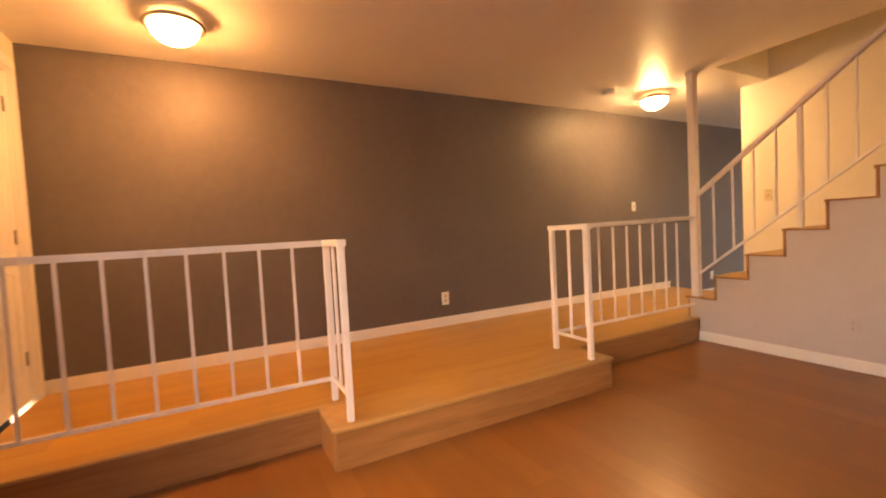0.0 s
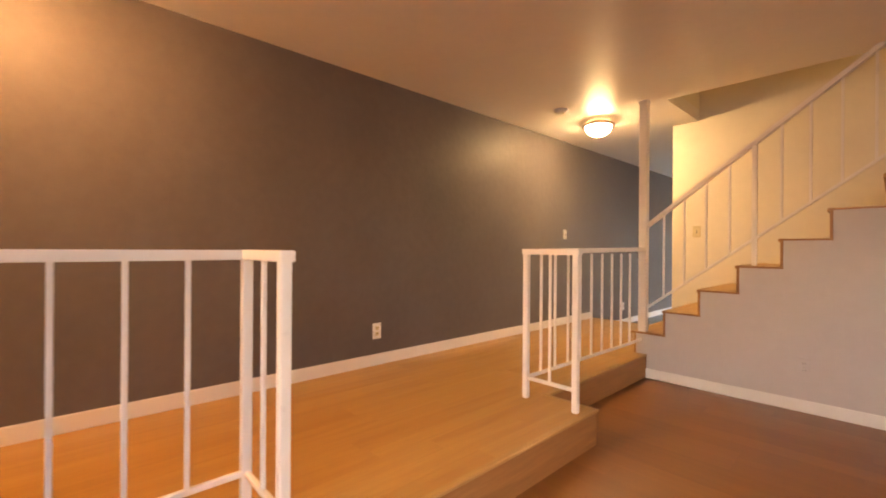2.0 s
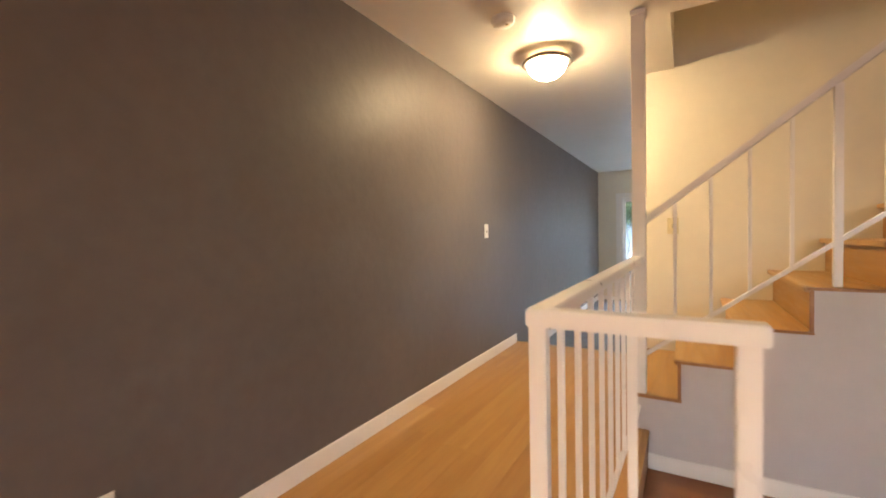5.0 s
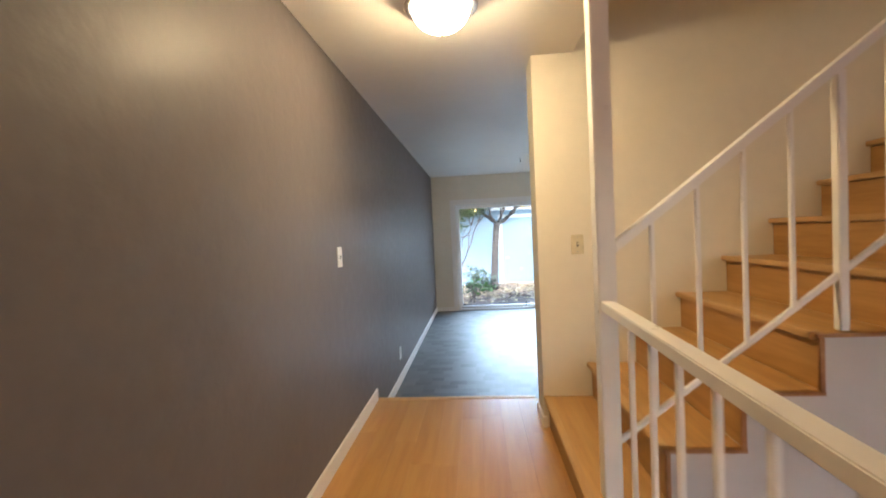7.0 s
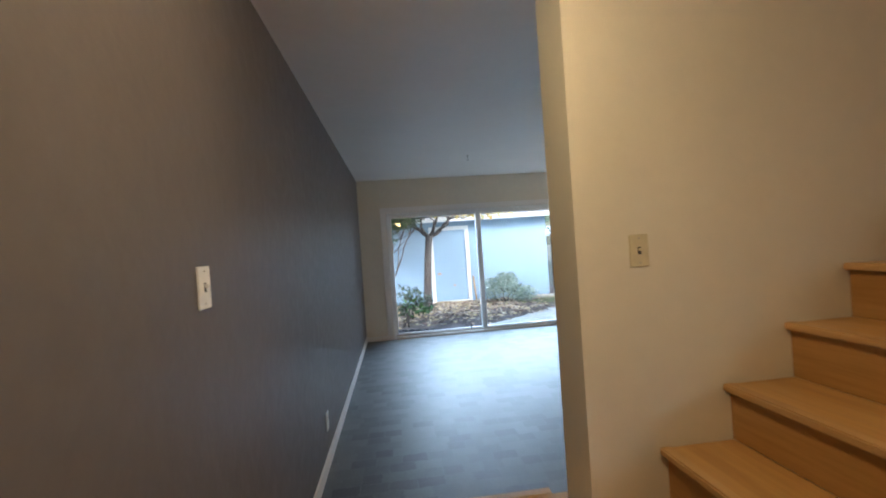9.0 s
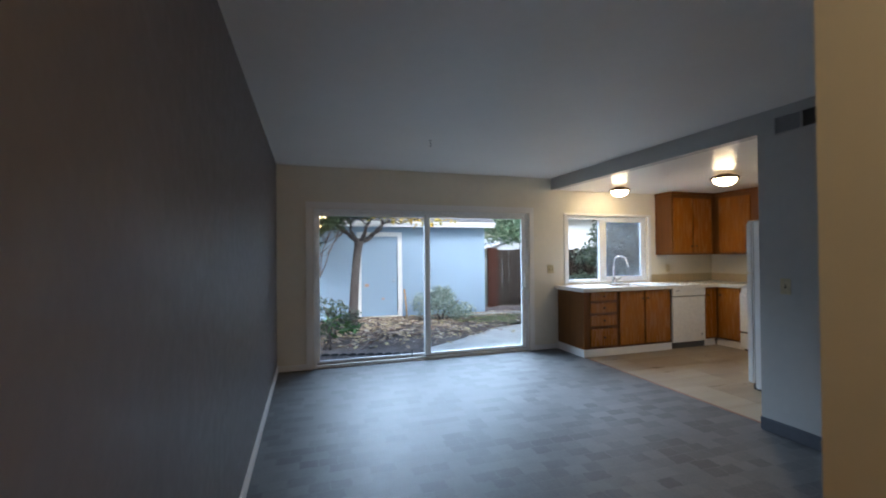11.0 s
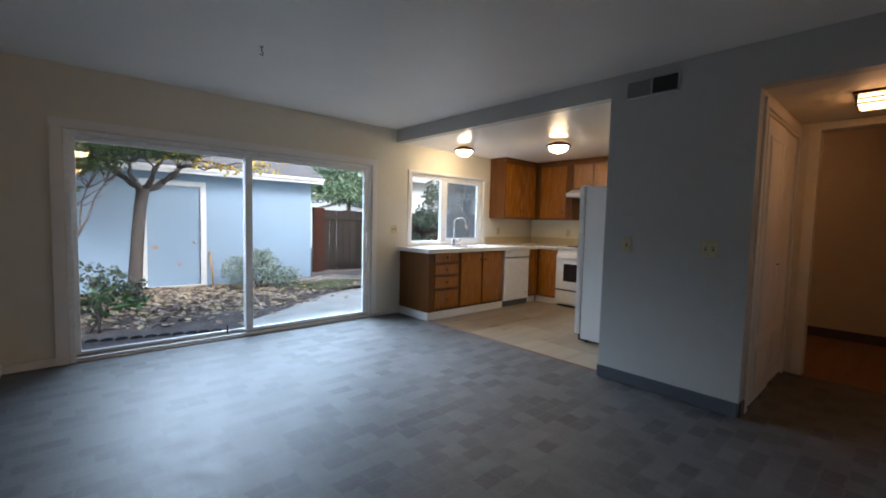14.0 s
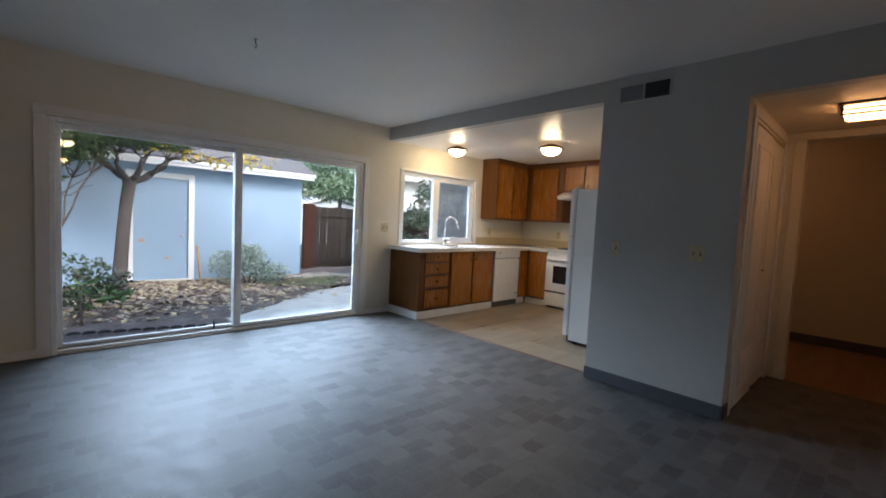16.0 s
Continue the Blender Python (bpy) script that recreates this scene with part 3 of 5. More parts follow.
for k in range(STEPS):
    x, z = N0 + RUN * k, Z0 + RISE * k
    box(edge, x - 0.004, x + RUN + 0.022, SY0 - 0.008, SY0 + 0.003, z - 0.012, z + 0.001)
    if k:
        box(edge, x + 0.004, x + 0.020, SY0 - 0.008, SY0 + 0.003, z - RISE + 0.002, z - 0.013)
part("edge_trim", edge, M_RISERWOOD, stairs, "thin brown trim along the steps")


# ---- rails ----
def bar(x0, y0, z0, x1, y1, z1, w, d):
    """A straight square bar from one point to another, w wide and d high, both ends plumb."""
    bm = bmesh.new()
    a, b = Vector((x0, y0, z0)), Vector((x1, y1, z1))
    f = (b - a)
    s = Vector((-f.y, f.x, 0)).normalized() * (w / 2)
    u = Vector((0, 0, d / 2))
    if s.length < 1e-6:
        s, u = Vector((w / 2, 0, 0)), Vector((0, d / 2, 0))
    vs = [bm.verts.new(p + i * s + j * u) for p in (a, b) for i, j in ((-1, -1), (1, -1), (1, 1), (-1, 1))]
    for q in ((0, 1, 2, 3), (7, 6, 5, 4), (0, 4, 5, 1), (1, 5, 6, 2), (2, 6, 7, 3), (3, 7, 4, 0)):
        bm.faces.new([vs[i] for i in q])
    bmesh.ops.recalc_face_normals(bm, faces=bm.faces)
    bmesh.ops.bevel(bm, geom=list(bm.edges), offset=0.003, segments=2, affect="EDGES", clamp_overlap=True)
    return bm


RX = 1.222          # line of the hall rails


def hall_rail(base, label, y_corner, y_end, first, step, count, x_end, rise, RT=1.116, RXO=1.558):
    r = thing("guard_rail", base, label, "railing", "rails along the raised hall")
    part("top_rail", bar(x_end, y_end, RT - 0.016 + rise, RX, y_corner, RT - 0.016, 0.05, 0.034), M_RAIL, r)
    part("top_rail", bar(RX - 0.021, y_corner, RT - 0.015, RXO + 0.028, y_corner, RT - 0.015, 0.046, 0.034), M_RAIL, r)
    part("bottom_rail", bar(x_end, y_end, 0.325, RX, y_corner, 0.325, 0.018, 0.022), M_RAIL, r)
    part("bottom_rail", bar(RX, y_corner, 0.325, RXO, y_corner, 0.325, 0.018, 0.022), M_RAIL, r)
    for x in (RX, RXO):
        part("post", bar(x, y_corner, H, x, y_corner, RT - 0.03, 0.034, 0.034), M_RAIL, r)
    part("baluster", bar((RX + RXO) / 2, y_corner, 0.325, (RX + RXO) / 2, y_corner, RT - 0.03, 0.016, 0.016), M_RAIL, r)
    for i in range(count):
        y = first + step * i
        rx = RX + (x_end - RX) * (y - y_corner) / (y_end - y_corner)
        part("baluster", bar(rx, y, 0.325, rx, y, RT - 0.03, 0.016, 0.016), M_RAIL, r)
    return r


hall_rail((RX, 0.966, H), "white metal guard rail with thin balusters beside the hall opening", 0.966, SOUTH + 0.002, 0.785, -0.163, 9, RX, 0.0, 1.105, 1.545)
hall_rail((RX, 2.618, H), "white metal guard rail running to the stair post", 2.618, 4.285, 2.773, 0.160, 9, 1.25, 0.022)

post = thing("stair_post", (1.262, 4.322, Z0), "white square post from the first step to the ceiling", "post")
part("shaft", boxes((1.220, 1.286, 4.287, 4.353, Z0 + 0.004, CEIL), bevel=0.004), M_RAIL, post)
part("collar", boxes((1.214, 1.292, 4.281, 4.359, CEIL - 0.03, CEIL - 0.001), bevel=0.003), M_RAIL, post)

srail = thing("stair_rail", (1.32, 4.33, Z0), "white metal stair rail with thin upright balusters", "railing")
SL = 0.773
zt = lambda x: 1.325 + SL * (x - 1.281)
zb = lambda x: 0.634 + SL * (x - 1.317)
part("handrail", bar(1.287, 4.318, zt(1.287), 2.728, 4.318, zt(2.728), 0.045, 0.042), M_RAIL, srail)
part("bottom_rail", bar(1.287, 4.318, zb(1.287), 2.74, 4.318, zb(2.74), 0.018, 0.026), M_RAIL, srail)
for i in range(9):
    x = 1.422 + 0.159 * i
    if i % 5 == 4:
        k = int((x - N0) / RUN)
        part("post", bar(x, 4.318, Z0 + RISE * k + 0.004, x, 4.318, zt(x) - 0.02, 0.032, 0.032), M_RAIL, srail)
    else:
        part("baluster", bar(x, 4.318, zb(x), x, 4.318, zt(x) - 0.018, 0.016, 0.016), M_RAIL, srail)


# ---- fixtures ----
def plate(kind, m, label, material, category, group, openings=("toggle",), width=0.072, height=0.116):
    """A wall plate facing local +x at its origin: switch or socket."""
    p = new(kind)
    p.matrix_basis = Matrix.Identity(4)
    p.empty_display_size = 0.02
    tagged(p, label, category, group)
    w, h = width / 2, height / 2
    part("cover", box(bmesh.new(), 0.0, 0.006, -w, w, -h, h, bevel=0.0025), material, p)
    n = len(openings)
    for i, o in enumerate(openings):
        c = (i - (n - 1) / 2) * 0.046
        if o == "toggle":
            part("toggle_slot", box(bmesh.new(), 0.0062, 0.0072, c - 0.006, c + 0.006, -0.013, 0.013), M_SLOT, p)
            part("toggle", box(bmesh.new(), 0.006, 0.018, c - 0.004, c + 0.004, -0.001, 0.009, bevel=0.001), material, p)
        elif o == "rocker":
            for z in (-0.026, 0.026):
                part("rocker", box(bmesh.new(), 0.006, 0.011, c - 0.016, c + 0.016, z - 0.021, z + 0.021, bevel=0.002), material, p)
        else:
            for z in (-0.022, 0.022):
                s = part("socket", box(bmesh.new(), 0.0062, 0.0085, c - 0.016, c + 0.016, z - 0.014, z + 0.014, bevel=0.002), M_IVORY if o == "socket2" else material, p)
                part("slot", boxes((0.0086, 0.0092, c - 0.008, c - 0.0055, z - 0.004, z + 0.006), (0.0086, 0.0092, c + 0.0055, c + 0.008, z - 0.004, z + 0.006)), M_SLOT, s)
    for z in ((-h + 0.014, h - 0.014) if openings and openings[0] == "toggle" else (0.0,)):
        part("screw", box(bmesh.new(), 0.006, 0.0072, -0.0025, 0.0025, z - 0.0025, z + 0.0025), M_NICKEL, p)
    p.matrix_basis = m
    return p


plate("wall_outlet", pose(0.0, 2.342, 0.467), "white double wall outlet with ivory sockets on the grey wall", M_WHITEPL, "outlet", "wall outlets", ("socket2",), 0.078, 0.124)
plate("wall_outlet", pose(0.0, 6.745, 0.275), "white double wall outlet low on the grey dining wall", M_WHITEPL, "outlet", "wall outlets", ("socket",))
plate("wall_outlet", pose(2.352, SY0 + 0.004, 0.312, rz=-90), "painted-over double wall outlet under the staircase", M_WHITEWALL, "outlet", "wall outlets", ("socket",))
plate("light_switch", pose(0.0, 5.10, 1.303), "white light switch plate on the grey hall wall", M_WHITEPL, "switch", "light switches", ("toggle",))
plate("light_switch", pose(1.388, SY1, 1.308, rz=-90), "ivory light switch plate on the stair wall", M_IVORY, "switch", "light switches", ("toggle",))
plate("light_switch", pose(PX, 7.262, 1.11, rz=180), "ivory single light switch plate on the white partition", M_IVORY, "switch", "light switches", ("toggle",))
plate("light_switch", pose(PX, 6.687, 1.115, rz=180), "ivory double switch plate near the corridor opening", M_IVORY, "switch", "light switches", ("toggle", "toggle"), 0.10)
plate("light_switch", pose(3.668, FAR, 1.137, rz=-90), "ivory double light switch plate between sliding door and window", M_IVORY, "switch", "light switches", ("toggle", "toggle"), 0.105)
plate("wall_outlet", pose(5.788, FAR - 0.007, 1.112, rz=-90), "ivory outlet on the kitchen splashback", M_IVORY, "outlet", "wall outlets", ("socket",))
for yy in (9.62, 9.36):
    plate("wall_outlet", pose(EX - 0.007, yy, 1.105, rz=180), "ivory outlet on the splashback beside the stove", M_IVORY, "outlet", "wall outlets", ("socket",))


def dome_lamp(x, y, z, r, glow, rim, label, group, depth=0.64):
    """Flush ceiling lamp: metal pan with a rolled rim, glass dome, finial."""
    p = thing("ceiling_light", (x, y, z), label, "ceiling light", group)
    part("pan", lathe(((0.0, z - 0.001), (r * 0.55, z - 0.001), (r * 0.58, z - 0.008), (r * 0.55, z - 0.018), (0.0, z - 0.018)), 40, x, y), rim, p, "metal ceiling pan")
    # added glowing ring, not a lamp part: brightens pan and ceiling
    part("halo_ring", lathe(((r * 0.50, z - 0.018), (r * 0.62, z - 0.024), (r * 0.80, z - 0.036)), 40, x, y), M_HALOGLOW, p, "added glowing ring that lights the ceiling above the rim")
    part("rim", lathe(((r * 0.80, z - 0.022), (r * 0.92, z - 0.022), (r * 1.02, z - 0.032), (r * 1.12, z - 0.046), (r * 1.13, z - 0.053), (r * 1.08, z - 0.060), (r * 0.89, z - 0.056), (r * 0.80, z - 0.036), (r * 0.80, z - 0.022)), 40, x, y), rim, p, "metal rim of the lamp")
    part("dome", lathe([(r * 0.90 * math.cos(a), z - 0.050 - r * depth * math.sin(a)) for a in [math.pi / 2 * i / 12 for i in range(13)]], 40, x, y), glow, p, "glowing frosted glass dome")
    zb_ = z - 0.050 - r * depth
    part("finial", lathe(((0.0, zb_ - 0.022), (0.006, zb_ - 0.02), (0.008, zb_ - 0.013), (0.005, zb_ - 0.008), (0.012, zb_ - 0.003), (0.012, zb_ + 0.004)), 14, x, y), rim, p)
    return p


dome_lamp(0.70, 0.295, CEIL, 0.145, M_DOME, M_NICKEL, "lit flush ceiling light with frosted dome and nickel rim", "hall ceiling lights", 0.74)
dome_lamp(0.68, 4.60, CEIL, 0.143, M_DOME2, M_NICKEL, "lit flush ceiling light with frosted dome and nickel rim", "hall ceiling lights", 0.74)
dome_lamp(4.50, 9.93, KCEIL, 0.125, M_KDOME, M_BRONZE, "lit kitchen ceiling light with dark rim over the sink", "kitchen ceiling lights")
dome_lamp(5.03, 8.79, KCEIL, 0.135, M_KDOME, M_BRONZE, "lit kitchen ceiling light with dark rim in mid kitchen", "kitchen ceiling lights")

dome_lamp(4.4, 4.87, 4.48, 0.138, M_UPDOME, M_NICKEL, "lit flush ceiling light above the upper landing", "hall ceiling lights")

dome_lamp(6.15, 6.78, CEIL, 0.125, M_DIMDOME, M_BRONZE, "dim lit ceiling light in the room past the corridor", "back room ceiling lights")

smoke = thing("smoke_detector", (0.612, 4.0, CEIL), "round white smoke detector on the hall ceiling", "smoke detector")
part("base", lathe(((0.0, CEIL - 0.001), (0.066, CEIL - 0.001), (0.066, CEIL - 0.012), (0.0, CEIL - 0.012)), 32, 0.612, 4.0), M_WHITEPL, smoke)
part("cover", lathe(((0.061, CEIL - 0.012), (0.060, CEIL - 0.028), (0.050, CEIL - 0.036), (0.0, CEIL - 0.039)), 32, 0.612, 4.0), M_WHITEPL, smoke)
part("test_button", lathe(((0.010, CEIL - 0.037), (0.010, CEIL - 0.042), (0.0, CEIL - 0.043)), 14, 0.637, 4.0), M_IVORY, smoke)

hook = thing("ceiling_hook", (1.452, 8.872, CEIL), "small dark hook hanging from the dining room ceiling", "hook")
part("hook_plate", lathe(((0.0, CEIL - 0.001), (0.014, CEIL - 0.001), (0.012, CEIL - 0.006), (0.0, CEIL - 0.007)), 14, 1.452, 8.872), M_NICKEL, hook)
part("hook_bend", tube(bmesh.new(), [(1.452, 8.872, CEIL - 0.006), (1.452, 8.872, CEIL - 0.03), (1.462, 8.868, CEIL - 0.045), (1.455, 8.874, CEIL - 0.06), (1.444, 8.878, CEIL - 0.05)], 0.003, 8), M_BRONZE, hook)

vent = thing("air_vent", (PX, 7.13, 2.30), "two-part grey air vent grille high on the partition", "vent")
for y0, y1, mat in ((7.142, 7.312, M_VENT), (6.952, 7.128, M_VENTGAPDARK)):
    part("backing", boxes((PX - 0.004, PX - 0.001, y0, y1, 2.246, 2.362)), mat, vent)
    for i in range(9):
        z = 2.252 + 0.0125 * i
        part("slat", prism([(PX - 0.012, z), (PX - 0.004, z + 0.006), (PX - 0.004, z + 0.0075), (PX - 0.012, z + 0.0015)], "y", y0 + 0.004, y1 - 0.004), mat, vent)
part("frame", boxes((PX - 0.014, PX, 6.94, 7.324, 2.362, 2.374), (PX - 0.014, PX, 6.94, 7.324, 2.234, 2.246), (PX - 0.014, PX, 7.312, 7.324, 2.246, 2.362), (PX - 0.014, PX, 7.128, 7.142, 2.246, 2.362), (PX - 0.014, PX, 6.94, 6.952, 2.246, 2.362)), M_PARTITION, vent)

# square corridor lamp with a glass shade in a strap cage
cl = thing("corridor_light", (4.36, 5.93, CCEIL), "dim lit square corridor lamp with bronze straps", "ceiling light")
LX0, LX1, LY0, LY1 = 4.235, 4.485, 5.805, 6.055
part("pan", boxes((LX0 - 0.025, LX1 + 0.025, LY0 - 0.025, LY1 + 0.025, CCEIL - 0.016, CCEIL - 0.001), bevel=0.004), M_BRONZE, cl)
part("shade", boxes((LX0, LX1, LY0, LY1, CCEIL - 0.078, CCEIL - 0.017), bevel=0.008), M_CLAMP, cl, "glowing square glass shade")
for zs in (CCEIL - 0.050, CCEIL - 0.080):
    part("strap", boxes((LX0 - 0.008, LX0, LY0, LY1, zs, zs + 0.009), (LX1, LX1 + 0.008, LY0, LY1, zs, zs + 0.009), (LX0 - 0.008, LX1 + 0.008, LY0 - 0.008, LY0, zs, zs + 0.009), (LX0 - 0.008, LX1 + 0.008, LY1, LY1 + 0.008, zs, zs + 0.009)), M_BRONZE, cl)
for x in (LX0 - 0.004, LX1 + 0.004):
    for y in (LY0 - 0.004, LY1 + 0.004):
        part("corner_strap", boxes((x - 0.006, x + 0.006, y - 0.006, y + 0.006, CCEIL - 0.084, CCEIL - 0.017)), M_BRONZE, cl)


# ---- doors ----
def panel_door(parent, axis_x0, axis_x1, y, z0, z1, thick, panels, material, face=1):
    """Leaf with raised panels, in a wall along x; panels as fractions (x0, x1, z0, z1)."""
    w, h = axis_x1 - axis_x0, z1 - z0
    leaf = part("leaf", boxes((axis_x0, axis_x1, min(y, y - face * thick), max(y, y - face * thick), z0, z1), bevel=0.003), material, parent)
    for a, b, c, d in panels:
        x0, x1, q0, q1 = axis_x0 + a * w, axis_x0 + b * w, z0 + c * h, z0 + d * h
        lo, hi = sorted((y, y + face * 0.006))
        part("moulding", boxes((x0, x1, lo, hi, q0, q0 + 0.016), (x0, x1, lo, hi, q1 - 0.016, q1), (x0, x0 + 0.016, lo, hi, q0 + 0.016, q1 - 0.016), (x1 - 0.016, x1, lo, hi, q0 + 0.016, q1 - 0.016), bevel=0.002), material, leaf)
        part("panel", boxes((x0 + 0.035, x1 - 0.035, lo, hi, q0 + 0.035, q1 - 0.035), bevel=0.004), material, leaf)
    return leaf


d1 = thing("door_1", (0.51, SOUTH, H), "white panelled door beside the grey wall in the hall", "door")
d1["kind"] = "structure"
panel_door(d1, 0.13, 0.89, SOUTH - 0.03, H + 0.008, 2.22, 0.04, [(0.1, 0.47, 0.08, 0.40), (0.53, 0.9, 0.08, 0.40), (0.1, 0.47, 0.46, 0.78), (0.53, 0.9, 0.46, 0.78), (0.1, 0.47, 0.83, 0.95), (0.53, 0.9, 0.83, 0.95)], M_TRIM)
part("frame", boxes((0.10, 0.128, SOUTH - 0.14, SOUTH - 0.001, H, 2.222), (0.892, 0.92, SOUTH - 0.14, SOUTH - 0.001, H, 2.222), (0.10, 0.92, SOUTH - 0.14, SOUTH - 0.001, 2.223, 2.25)), M_TRIM, d1)
part("casing", boxes((0.045, 0.112, SOUTH, SOUTH + 0.016, H, 2.235), (0.908, 0.975, SOUTH, SOUTH + 0.016, H, 2.235), (0.045, 0.975, SOUTH, SOUTH + 0.016, 2.236, 2.305), bevel=0.004), M_TRIM, d1)
for hz in (0.47, 1.22, 2.02):
    part("hinge", boxes((0.118, 0.146, SOUTH - 0.03, SOUTH - 0.024, hz - 0.045, hz + 0.045), bevel=0.002), M_BRONZE, d1)
part("knob", lathe(((0.0, 0), (0.024, 0.002), (0.027, 0.02), (0.018, 0.036), (0.0, 0.04)), 18), M_NICKEL, d1).matrix_basis = pose(0.83, SOUTH - 0.03, 1.15, rx=-90)

# window of the sitting room behind the walker
w2 = thing("window_2", (3.55, SOUTH, 0.85), "white framed window lighting the sitting room", "window")
w2["kind"] = "structure"
part("window_frame", boxes((2.65, 4.45, SOUTH - 0.10, SOUTH - 0.05, 0.85, 0.90), (2.65, 4.45, SOUTH - 0.10, SOUTH - 0.05, 2.0, 2.05), (2.65, 2.70, SOUTH - 0.10, SOUTH - 0.05, 0.90, 2.0), (4.40, 4.45, SOUTH - 0.10, SOUTH - 0.05, 0.90, 2.0), (3.53, 3.57, SOUTH - 0.10, SOUTH - 0.05, 0.90, 2.0)), M_VINYLFRAME, w2)
for a, b in ((2.70, 3.53), (3.57, 4.40)):
    g = part("pane", boxes((a, b, SOUTH - 0.078, SOUTH - 0.072, 0.90, 2.0)), M_GLASS, w2)
    g.visible_shadow = False

# closet doors in the corridor
d2 = thing("door_2", (4.45, 6.46, 0.0), "pair of white panelled closet doors standing slightly ajar", "door")
d2["kind"] = "structure"
panel_door(d2, 3.925, 4.49, 6.45, 0.02, 2.02, 0.034, [(0.14, 0.86, 0.05, 0.20), (0.14, 0.86, 0.25, 0.94)], M_TRIM, -1)
panel_door(d2, 4.50, 5.045, 6.462, 0.02, 2.02, 0.034, [(0.14, 0.86, 0.05, 0.20), (0.14, 0.86, 0.25, 0.94)], M_TRIM, -1)
part("handle", boxes((4.42, 4.47, 6.428, 6.440, 0.99, 0.998), bevel=0.002), M_BRONZE, d2)
part("casing", boxes((3.80, 3.862, 6.444, 6.459, 0.0, 2.06), (5.04, 5.10, 6.444, 6.459, 0.0, 2.06), (3.80, 5.10, 6.444, 6.459, 2.061, 2.12), bevel=0.003), M_TRIM, d2)
part("track", boxes((3.85, 5.05, 6.468, 6.50, 2.022, 2.038)), M_NICKEL, d2)

# doorway at the end of the corridor
d3 = thing("door_3", (5.13, 5.94, 0.0), "open doorway with cream painted casing into a dim brown room", "doorway")
d3["kind"] = "structure"
part("frame", boxes((5.118, 5.262, 6.325, 6.339, 0, 2.095), (5.118, 5.262, 5.581, 5.595, 0, 2.095), (5.118, 5.262, 5.581, 6.339, 2.096, 2.11)), M_CREAM, d3)
part("casing", boxes((5.113, 5.129, 6.335, 6.405, 0, 2.10), (5.113, 5.129, 5.55, 5.587, 0, 2.10), (5.113, 5.129, 5.55, 6.405, 2.101, 2.155), bevel=0.003), M_CREAM, d3)

# sliding glass door
d4 = thing("door_4", (1.86, FAR, 0.0), "white vinyl sliding glass door with two panes to the garden", "sliding door")
d4["kind"] = "structure"
part("casing", boxes((0.325, 0.405, FAR - 0.020, FAR, 0, 1.935), (3.315, 3.395, FAR - 0.020, FAR, 0, 1.935), (0.325, 3.395, FAR - 0.020, FAR, 1.936, 2.012), bevel=0.005), M_TRIM, d4, "white wooden casing round the door")
part("frame", boxes((0.41, 0.452, FAR - 0.004, FAR + 0.13, 0.0, 1.93), (3.268, 3.31, FAR - 0.004, FAR + 0.13, 0.0, 1.93), (0.452, 3.268, FAR - 0.004, FAR + 0.13, 1.892, 1.932), (0.452, 3.268, FAR - 0.004, FAR + 0.13, 0.0, 0.038), bevel=0.003), M_VINYLFRAME, d4)
part("track", boxes((0.45, 3.27, FAR + 0.02, FAR + 0.026, 0.038, 0.05), (0.45, 3.27, FAR + 0.07, FAR + 0.076, 0.038, 0.05), (0.45, 3.27, FAR - 0.03, FAR - 0.004, 0.0, 0.014)), M_NICKEL, d4)
for nm, x0, x1, y, g0, g1, b0 in (("fixed_panel", 0.452, 1.865, FAR + 0.06, 0.486, 1.80, 0.078), ("sliding_panel", 1.80, 3.268, FAR + 0.02, 1.872, 3.208, 0.085)):
    p_ = part(nm, boxes((x0, g0, y - 0.018, y + 0.018, 0.052, 1.890), (g1, x1, y - 0.018, y + 0.018, 0.052, 1.890), (g0, g1, y - 0.018, y + 0.018, 0.052, b0), (g0, g1, y - 0.018, y + 0.018, 1.848, 1.890), bevel=0.003), M_VINYLFRAME, d4)
    g = part("pane", boxes((g0, g1, y - 0.003, y + 0.003, b0, 1.848)), M_GLASS, p_)
    g.visible_shadow = False
hd = part("handle", tube(bmesh.new(), [(3.238, FAR - 0.002, 0.90), (3.238, FAR - 0.035, 0.925), (3.238, FAR - 0.045, 0.995), (3.238, FAR - 0.035, 1.065), (3.238, FAR - 0.002, 1.09)], 0.011, 10), M_WHITEPL, d4, "white pull handle")
part("latch", boxes((3.217, 3.259, FAR - 0.012, FAR + 0.002, 0.88, 1.11), bevel=0.004), M_WHITEPL, d4)
part("stopper", boxes((1.62, 1.632, FAR + 0.02, FAR + 0.032, 0.05, 0.135)), M_SLOT, d4)

# kitchen window
w1 = thing("window_1", (4.67, FAR, 0.93), "white vinyl sliding kitchen window above the sink", "window")
w1["kind"] = "structure"
part("casing", boxes((3.89, 3.948, FAR - 0.014, FAR, 0.905, 1.912), (5.402, 5.46, FAR - 0.014, FAR, 0.905, 1.912), (3.89, 5.46, FAR - 0.014, FAR, 1.913, 1.95), bevel=0.003), M_TRIM, w1)
part("window_frame", boxes((3.952, 3.995, FAR + 0.03, FAR + 0.12, 0.932, 1.908), (5.355, 5.398, FAR + 0.03, FAR + 0.12, 0.932, 1.908), (3.995, 5.355, FAR + 0.03, FAR + 0.12, 1.868, 1.908), (3.995, 5.355, FAR + 0.03, FAR + 0.12, 0.932, 0.97), bevel=0.003), M_VINYLFRAME, w1)
part("mullion", boxes((4.54, 4.63, FAR + 0.04, FAR + 0.09, 0.971, 1.867), bevel=0.003), M_VINYLFRAME, w1)
